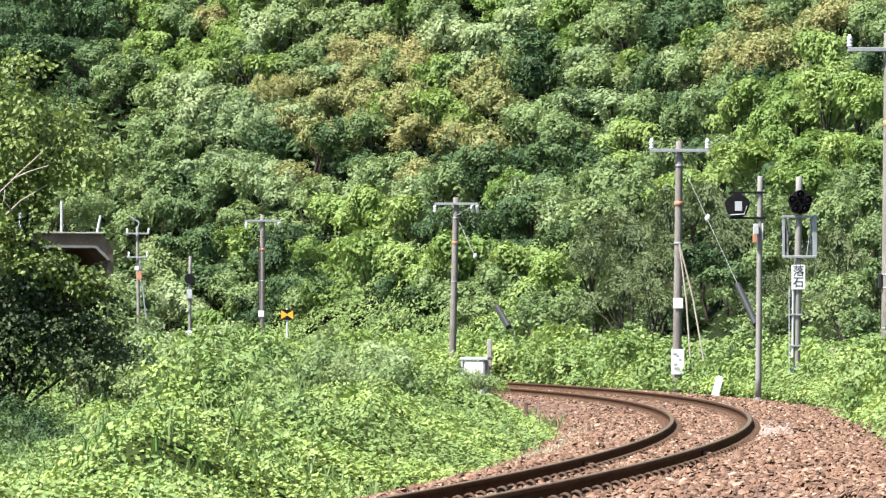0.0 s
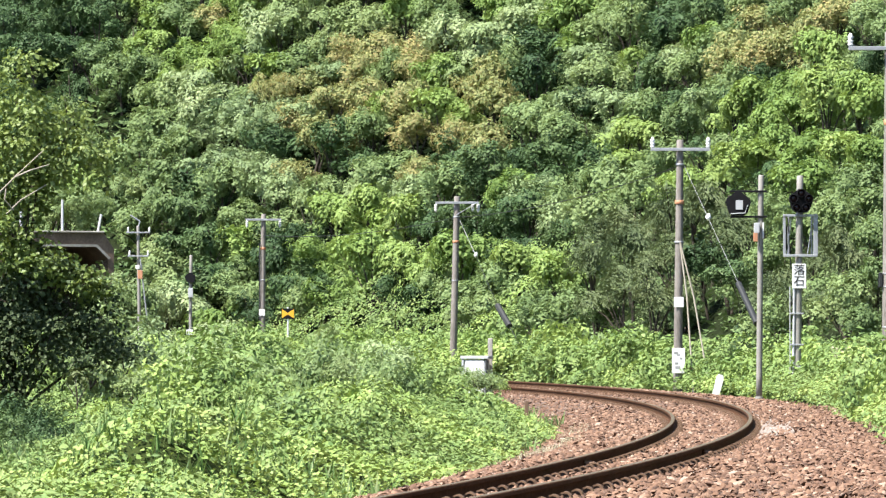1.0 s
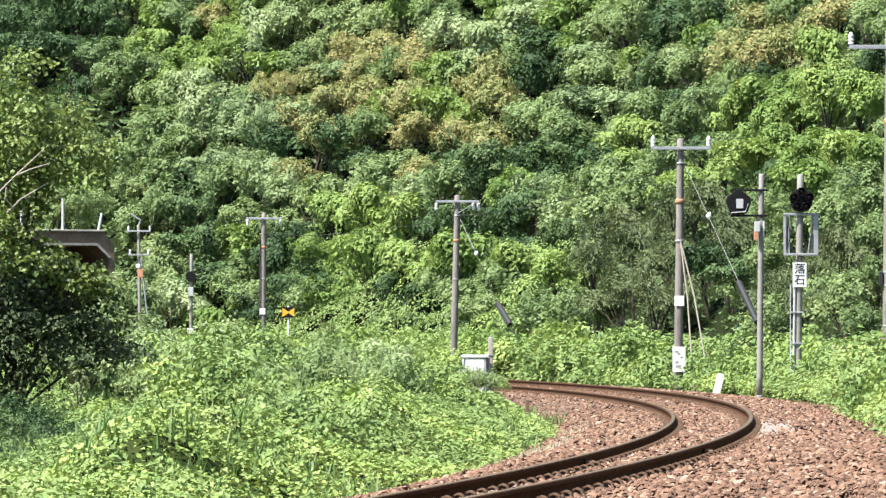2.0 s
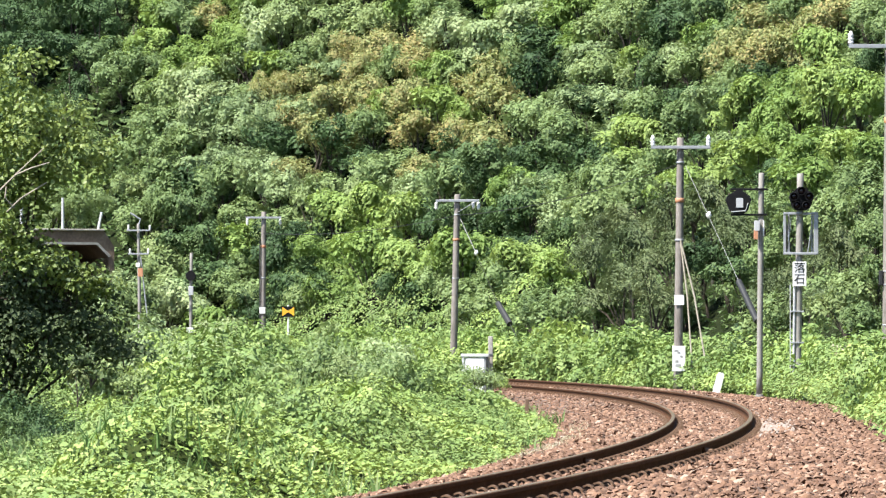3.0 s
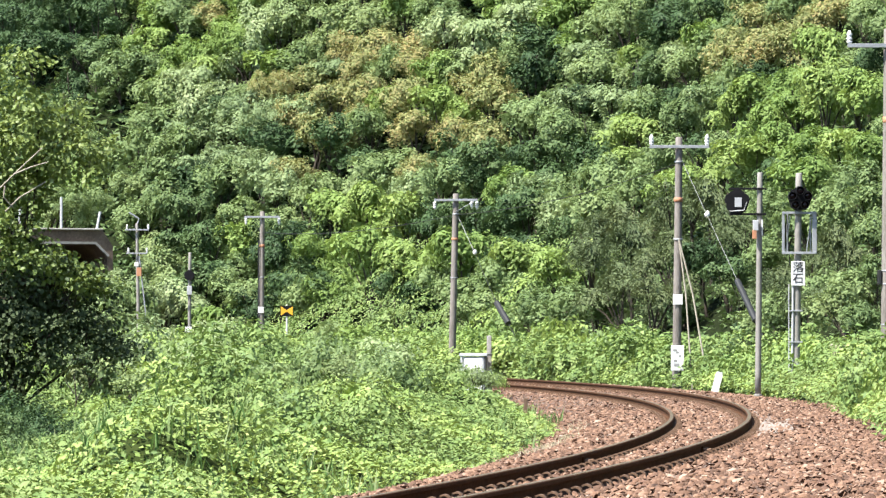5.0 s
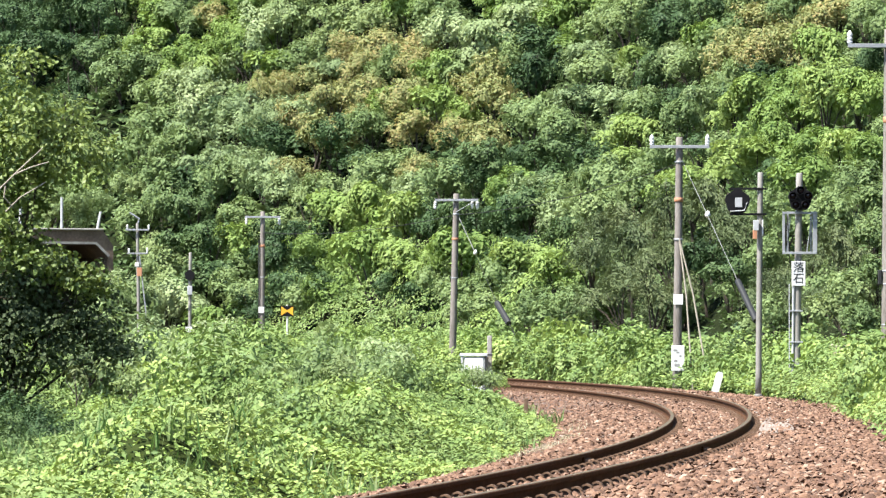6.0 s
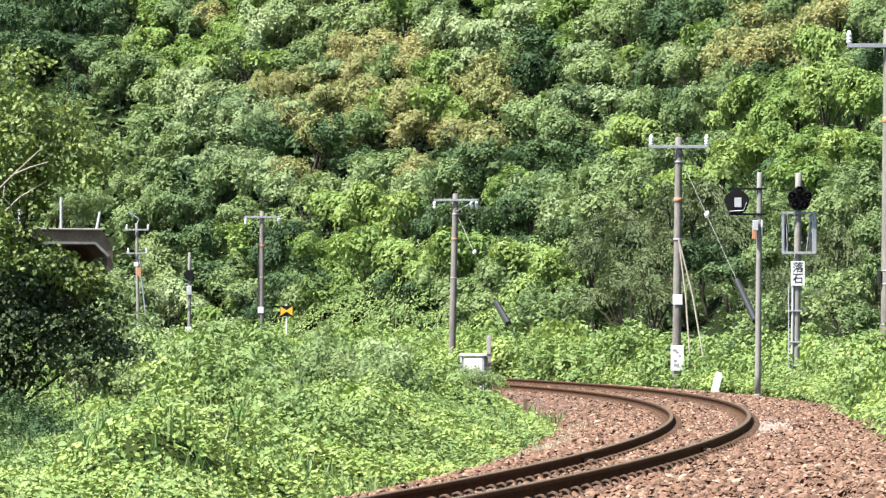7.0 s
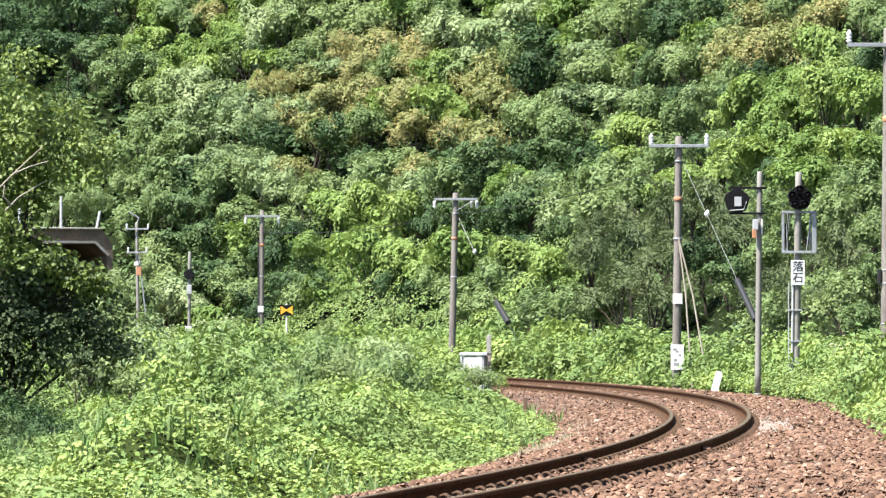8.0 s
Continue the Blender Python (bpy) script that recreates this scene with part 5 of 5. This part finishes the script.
    part("number_plate", bm, M_PAINT, p, "small square white plate")
    bm = bmesh.new()
    rod(bm, [(-0.10, -0.1, 0.2), (-0.09, -0.1, 5.4)], 0.025, 8)
    part("conduit", bm, M_SHEATH, p)
    # at the mouth of the rock shelter
    p = thing("line_pole", pose(-12.25, 187, -0.45), "slender grey pole with two crossarms by the portal", "pole", "line poles")
    pole_shaft(p, 6.3, 0.08, 0.06, M_POST, lean=-0.1)
    for z, h in ((6.05, 0.48), (5.1, 0.42)):
        arm(p, z, h, -0.09, 0.06)
    for x, z in ((-0.5, 6.07), (0.36, 6.07), (-0.44, 5.12), (0.3, 5.12)):
        insulator(p, x, z, 1, 0.85)
    wire(p, [(-0.1, 0, 6.2), (-0.02, 0, 6.5), (-0.42, 0, 6.75)], 0.04, M_GALV, "top_bracket")
    wire(p, [(0.0, -0.1, 5.0), (0.28, -0.2, 2.6)], 0.03, M_GALV, "brace")
    bm = bmesh.new()
    box(bm, 0.0, -0.16, 4.35, 0.2, 0.12, 0.34, 0.01)
    part("terminal_box", bm, M_ORANGE, p, "faded red terminal box")
    bm = bmesh.new()
    box(bm, -0.1, -0.16, 4.65, 0.17, 0.1, 0.16, 0.01)
    part("junction_box", bm, M_PAINT, p)
    # nearest
    p = thing("line_pole", pose(9.01, 94, -0.3), label, "pole", "line poles")
    pole_shaft(p, 7.75, 0.13, 0.10, lean=0.06)
    arm(p, 7.42, 0.84, 0.05, 0.08)
    insulator(p, -0.74, 7.46, size=1.15)
    insulator(p, 0.84, 7.46, size=1.15)
    band(p, 5.92, 0.108, 0.12, M_ORANGE, "faded orange band", 0.046)
    for z in (2.85, 2.58, 1.76):
        band(p, z, 0.122, 0.03, M_GALV, "steel strap", 0.06 * z / 7.75)
    bm = bmesh.new()
    box(bm, -0.14, -0.02, 2.72, 0.07, 0.14, 0.3, 0.01)
    part("terminal_box", bm, M_SHEATH, p)


build_poles()


def build_cable(a, b, sag):
    """A thin cable slung from pole to pole."""
    a, b = Vector(a), Vector(b)
    p = thing("overhead_cable", Matrix.Translation(a), "thin dark overhead cable slung between line poles", "cable", "cables between poles")
    bm = bmesh.new()
    rod(bm, [(b - a) * (i / 12) + Vector((0, 0, -4 * sag * (i / 12) * (1 - i / 12))) for i in range(13)], 0.011, 5)
    part("strand", bm, M_SHEATH, p)


build_cable((6.28, 121.9, 5.83), (0.42, 148.9, 5.18), 0.25)
build_cable((0.42, 148.9, 5.18), (-6.90, 176.9, 5.25), 0.25)


def pentagon(r, turn=90):
    return [(r * math.cos(radians(turn + 72 * i)), r * math.sin(radians(turn + 72 * i))) for i in range(5)]


def bulged(r, squash=1.0):
    """A pentagon with cut corners."""
    out = []
    p = pentagon(r)
    for i in range(5):
        a, b = Vector(p[i]), Vector(p[(i + 1) % 5])
        out += [tuple(a.lerp(b, 0.16)), tuple(a.lerp(b, 0.84))]
    return [(x, z * squash) for x, z in out]


def build_signals():
    # warning light seen from behind, on a side bracket
    p = thing("warning_light", pose(6.70, 98.4, -0.05), "rockfall warning light seen from behind on a grey post", "signal")
    pole_shaft(p, 4.74, 0.066, 0.06, M_POST, 0.05)
    for z in (4.41, 3.87):
        bm = bmesh.new()
        box(bm, -0.22, -0.06, z, 0.78, 0.05, 0.045, 0.005)
        part("bracket", bm, M_BLACK, p, "black steel bracket")
    bm = bmesh.new()
    prism(bm, [(x - 0.44, z + 4.14) for x, z in bulged(0.30)], -0.10, 0.06)
    body = part("lamp_housing", bm, M_BLACK, p, "black five-sided lamp housing")
    bm = bmesh.new()
    box(bm, -0.42, -0.108, 4.12, 0.15, 0.012, 0.20, 0.004)
    part("rear_plate", bm, M_GREY, body, "small pale grey plate")
    bm = bmesh.new()
    rod(bm, [(-0.60, -0.115, 3.93), (-0.3, -0.115, 3.95), (-0.24, -0.115, 4.12)], 0.012)
    part("cable", bm, M_GREY, body)
    bm = bmesh.new()
    box(bm, -0.05, -0.12, 3.63, 0.12, 0.08, 0.22, 0.01)
    part("junction_box", bm, M_GREY, p, "pale grey junction box")
    bm = bmesh.new()
    box(bm, 0.09, -0.07, 3.58, 0.03, 0.03, 0.34, 0.004)
    part("cover_strip", bm, M_PAINT, p, "white cover strip")
    bm = bmesh.new()
    box(bm, -0.075, -0.12, 3.44, 0.09, 0.07, 0.2, 0.01)
    part("tag", bm, M_ORANGE, p, "faded orange tag")
    bm = bmesh.new()
    lathe(bm, [(0.085, 0.0), (0.085, 0.04), (0.078, 0.05)], 14)
    part("base_collar", bm, M_POST, p)
    # warning light that faces the camera, with its plate
    p = thing("warning_light", pose(7.93, 104, -0.1), "five-lamp rockfall warning light on a post with lettered plate", "signal")
    pole_shaft(p, 4.98, 0.085, 0.075, M_POST, 0.08)
    z0 = 4.42
    bm = bmesh.new()
    prism(bm, [(x + 0.09, z + z0) for x, z in bulged(0.31)], -0.16, -0.08)
    body = part("lamp_board", bm, M_BLACK, p, "black five-sided lamp board")
    for x, z in pentagon(0.18):
        bm = bmesh.new()
        m = pose(x + 0.09, -0.16, z + z0, 90)
        lathe(bm, [(0.095, -0.01), (0.095, 0.12), (0.085, 0.12), (0.085, 0.03)], 16, m)
        hood = part("lamp_hood", bm, M_BLACK, body, "black round lamp hood", True)
        bm = bmesh.new()
        lathe(bm, [(0.08, 0.02), (0.07, 0.045), (0.03, 0.06)], 16, m)
        part("lens", bm, M_LENS, hood, "dark red glass lens", True)
    for dx in (-0.28, 0.42):
        bm = bmesh.new()
        box(bm, dx, -0.10, 3.65, 0.06 if dx < 0 else 0.1, 0.06, 0.94, 0.006)
        part("frame_upright", bm, M_GALV, p, "galvanised frame upright")
    for z in (4.1, 3.2):
        bm = bmesh.new()
        box(bm, 0.07, -0.11, z, 0.76, 0.06, 0.055, 0.006)
        part("frame_rail", bm, M_GALV, p, "galvanised frame rail")
    for dx in (-0.17, 0.35):
        bm = bmesh.new()
        box(bm, dx, 0.16, 3.66, 0.035, 0.035, 0.86, 0.004)
        part("rear_upright", bm, M_GALV, p, "thin rear frame upright")
    for z in range(13):
        bm = bmesh.new()
        box(bm, -0.115, -0.05, 0.55 + z * 0.145, 0.085, 0.03, 0.022, 0.003)
        part("rung", bm, M_SHEATH, p, "dark climbing rung")
    bm = bmesh.new()
    box(bm, -0.155, -0.05, 1.45, 0.02, 0.03, 2.1, 0.003)
    part("ladder_rail", bm, M_GREY, p)
    for x0, x1 in ((-0.22, -0.12), (0.24, 0.36)):
        wire(p, [(x0, -0.06, 3.22), (x1, -0.06, 4.08)], 0.012, M_GALV, "frame_brace")
    wire(p, [(-0.2, -0.02, 4.05), (-0.14, 0.0, 3.2), (-0.13, 0, 2.9)], 0.012, M_SHEATH, "cable")
    bm = bmesh.new()
    box(bm, 0.05, -0.11, 2.74, 0.31, 0.014, 0.55, 0.005)
    plate = part("letter_plate", bm, M_PAINT, p, "white plate with black characters")
    for ch, z in (("落", 2.865), ("石", 2.615)):
        cu = bpy.data.curves.new("character", "FONT")
        cu.body, cu.size, cu.extrude, cu.align_x, cu.align_y = ch, 0.255, 0.002, "CENTER", "CENTER"
        cu.offset = 0.001
        tmp = bpy.data.objects.new("character", cu)
        scene.collection.objects.link(tmp)
        dg = bpy.context.evaluated_depsgraph_get()
        me = bpy.data.meshes.new_from_object(tmp.evaluated_get(dg))
        bpy.data.objects.remove(tmp)
        me.materials.clear()
        me.materials.append(M_INK)
        ob = new("character", me)
        ob.parent = plate
        ob.matrix_world = p.matrix_world @ pose(0.05, -0.12, z, 90)
        ob.matrix_parent_inverse = Matrix()
        ob.matrix_basis = pose(0.05, -0.12, z, 90)
    bm = bmesh.new()
    rod(bm, [(-0.09, -0.07, 0.1), (-0.06, -0.07, 2.5)], 0.028, 8)
    part("conduit", bm, M_GREY, p, "pale grey conduit")
    for z in (1.9, 1.2, 0.7):
        bm = bmesh.new()
        box(bm, -0.0, -0.06, z, 0.3, 0.1, 0.035, 0.004)
        part("strap", bm, M_GALV, p)
    # far one
    p = thing("warning_light", pose(-10.30, 188, -0.45), "distant dark signal lamp on a thin grey post", "signal")
    pole_shaft(p, 5.14, 0.075, 0.065, M_POST, 0.04)
    bm = bmesh.new()
    prism(bm, [(x + 0.02, z + 4.23) for x, z in bulged(0.24)], -0.2, -0.08)
    part("lamp_board", bm, M_BLACK, p, "black lamp board")
    bm = bmesh.new()
    box(bm, 0.03, -0.14, 3.62, 0.2, 0.12, 0.36, 0.01)
    part("control_box", bm, M_GREY, p, "pale grey control box")
    bm = bmesh.new()
    box(bm, 0.0, -0.2, 2.02, 0.26, 0.18, 0.22, 0.01)
    part("junction_box", bm, M_PAINT, p, "white junction box")


build_signals()


def build_small():
    p = thing("relay_cabinet", pose(0.78, 109, -0.4, 0, 0, -14), "pale grey relay cabinet half covered by vines", "cabinet")
    bm = bmesh.new()
    box(bm, 0, 0, 0.72, 0.52, 0.4, 0.86, 0.012)
    part("body", bm, M_GREY, p)
    bm = bmesh.new()
    box(bm, 0.0, -0.01, 1.2, 0.68, 0.46, 0.07, 0.008)
    part("roof", bm, M_GREY, p, "overhanging sheet metal roof")
    bm = bmesh.new()
    box(bm, 0, -0.209, 0.74, 0.44, 0.012, 0.76, 0.006)
    door = part("door", bm, M_PAINT, p, "white painted door")
    bm = bmesh.new()
    box(bm, 0.17, -0.225, 0.72, 0.025, 0.02, 0.12, 0.004)
    part("handle", bm, M_SHEATH, door)
    for x in (-0.29, 0.29):
        bm = bmesh.new()
        box(bm, x, -0.2, 0.76, 0.05, 0.05, 0.81, 0.004)
        part("side_post", bm, M_GREY if x < 0 else M_SHEATH, p, "pale steel side post" if x < 0 else "dark steel side post")
    for x in (-0.22, 0.22):
        bm = bmesh.new()
        box(bm, x, 0, 0.15, 0.06, 0.3, 0.32, 0.005)
        part("leg", bm, M_GALV, p)
    p = thing("concrete_post", pose(1.10, 109.3, -0.4), "short grey concrete post beside the cabinet", "post")
    bm = bmesh.new()
    box(bm, 0, 0, 0.82, 0.11, 0.11, 1.66, 0.012)
    part("shaft", bm, M_CONC, p)
    p = thing("wooden_stake", pose(1.585, 89, -0.38, 0, 2, 0), "short weathered brown wooden stake at the ballast edge", "stake")
    bm = bmesh.new()
    box(bm, 0, 0, 0.2, 0.075, 0.07, 0.42, 0.008)
    part("shaft", bm, M_WOOD, p)
    p = thing("marker_post", pose(6.57, 112, -0.14, 0, 15, 0), "leaning white marker post with rounded top in weeds", "post")
    bm = bmesh.new()
    prism(bm, [(-0.085, -0.1), (0.085, -0.1), (0.085, 0.46), (0.05, 0.53), (-0.05, 0.53), (-0.085, 0.46)], -0.05, 0.05)
    part("shaft", bm, M_PAINT, p)
    p = thing("track_marker", pose(-5.92, 176, -0.45), "yellow and black bow-tie marker board on a short post", "sign")
    bm = bmesh.new()
    rod(bm, [(0, 0, 0), (0, 0, 2.95)], 0.035, 8)
    part("post", bm, M_PAINT, p)
    bm = bmesh.new()
    box(bm, 0, -0.05, 2.70, 0.46, 0.02, 0.40, 0.006)
    board = part("board", bm, M_BLACK, p, "black board")
    for sgn in (-1, 1):
        bm = bmesh.new()
        prism(bm, [(0.0, 2.73), (sgn * 0.225, 2.88), (sgn * 0.225, 2.53), (0.0, 2.68)], -0.068, -0.061)
        part("yellow_panel", bm, M_YELLOW, board, "yellow triangle")


build_small()


def build_portal():
    """Concrete mouth of the rock shelter round the bend."""
    p = thing("rock_shelter", track_pose(0, 111.6, -0.4), "stained concrete rock shelter portal with fence posts on top", "portal")
    bm = bmesh.new()
    prism(bm, [(-2.9, 0), (-2.25, 0), (-2.25, 4.9), (-1.6, 5.58), (1.6, 5.58), (2.15, 5.05), (2.15, 0), (2.4, 0), (2.4, 5.5), (1.95, 6.16), (-2.9, 6.16)], 0, 14)
    part("shell", bm, M_BRICK, p)
    bm = bmesh.new()
    prism(bm, [(-2.25, 4.9), (-1.6, 5.58), (1.6, 5.58), (2.15, 5.05), (2.24, 5.11), (1.64, 5.68), (-1.64, 5.68), (-2.33, 4.97)], -0.1, 0)
    part("edge", bm, M_CONC, p, "pale concrete edge of the opening")
    bm = bmesh.new()
    box(bm, -0.5, 0.1, 6.2, 4.9, 0.4, 0.08, 0.02)
    part("coping", bm, M_CONC, p)
    bm = bmesh.new()
    prism(bm, [(-2.2, 0.0), (2.2, 0.0), (2.2, 5.0), (-2.2, 5.0)], 13.6, 13.9)
    part("end_wall", bm, M_BRICK, p)
    for x, lean, h in ((0.2, 0, 1.35), (1.75, 0.16, 0.75), (-1.6, 0, 1.3)):
        bm = bmesh.new()
        rod(bm, [(x, 0.2, 6.2), (x + lean, 0.2, 6.2 + h)], 0.06, 6)
        part("fence_post", bm, M_GREY, p, "grey fence post")


build_portal()


def build_broad_plant():
    """The tall weed with large drooping leaves at the edge of the ballast, which sways a little in the air."""
    base = Matrix.Translation((7.66, 84.6, -0.2))
    p = thing("broad_leaved_weed", base, "tall weed with large drooping green leaves beside the ballast", "weed")
    rng = random.Random(77)
    for i in range(27):
        h = 0.16 + 0.03 * i
        a = i * 2.4 + rng.uniform(-0.4, 0.4)
        out = 0.24 - 0.004 * i
        root = Vector((rng.uniform(-0.22, 0.22), rng.uniform(-0.15, 0.15), 0))
        tip = root * 0.6 + Vector((math.cos(a) * out, math.sin(a) * out, h))
        bm = bmesh.new()
        rod(bm, [root, root.lerp(tip, 0.6) + Vector((0, 0, 0.05)), tip], 0.007, 4, 0.6)
        part("stalk", bm, L_WEED, p)
        d = Vector((math.cos(a), math.sin(a), -0.45 + rng.uniform(-0.3, 0.3))).normalized()
        side = d.cross(Vector((0, 0, 1))).normalized()
        up = side.cross(d)
        size = rng.uniform(0.15, 0.25)
        bm = bmesh.new()
        rows = []
        for q, w in ((0.0, 0.10), (0.2, 0.36), (0.45, 0.42), (0.7, 0.30), (0.9, 0.12), (1.0, 0.01)):
            mid = tip + d * size * q - up * size * 0.35 * q * q
            rows.append([bm.verts.new(mid + side * size * w * k + up * size * 0.14 * abs(k)) for k in (-1, 0, 1)])
        for r0, r1 in zip(rows, rows[1:]):
            for k in (0, 1):
                bm.faces.new((r0[k], r0[k + 1], r1[k + 1], r1[k]))
        part("leaf", bm, L_MID if i % 3 else L_WEED, p, "", True)
    return p, base


BROAD_PLANT, BROAD_BASE = build_broad_plant()


def motions():
    """The broad-leaved weed nods in the light wind."""
    rows = []
    for i in range(17):
        t = i * 0.5
        rx = 2.2 * math.sin(t * 2.9) + 1.2 * math.sin(t * 5.3 + 1.0)
        ry = 2.8 * math.sin(t * 2.3 + 0.7) + 1.4 * math.sin(t * 4.7)
        rows.append((t, BROAD_BASE @ pose(0, 0, 0, rx, ry, 2.0 * math.sin(t * 1.9))))
    walk(BROAD_PLANT, rows)


motions()
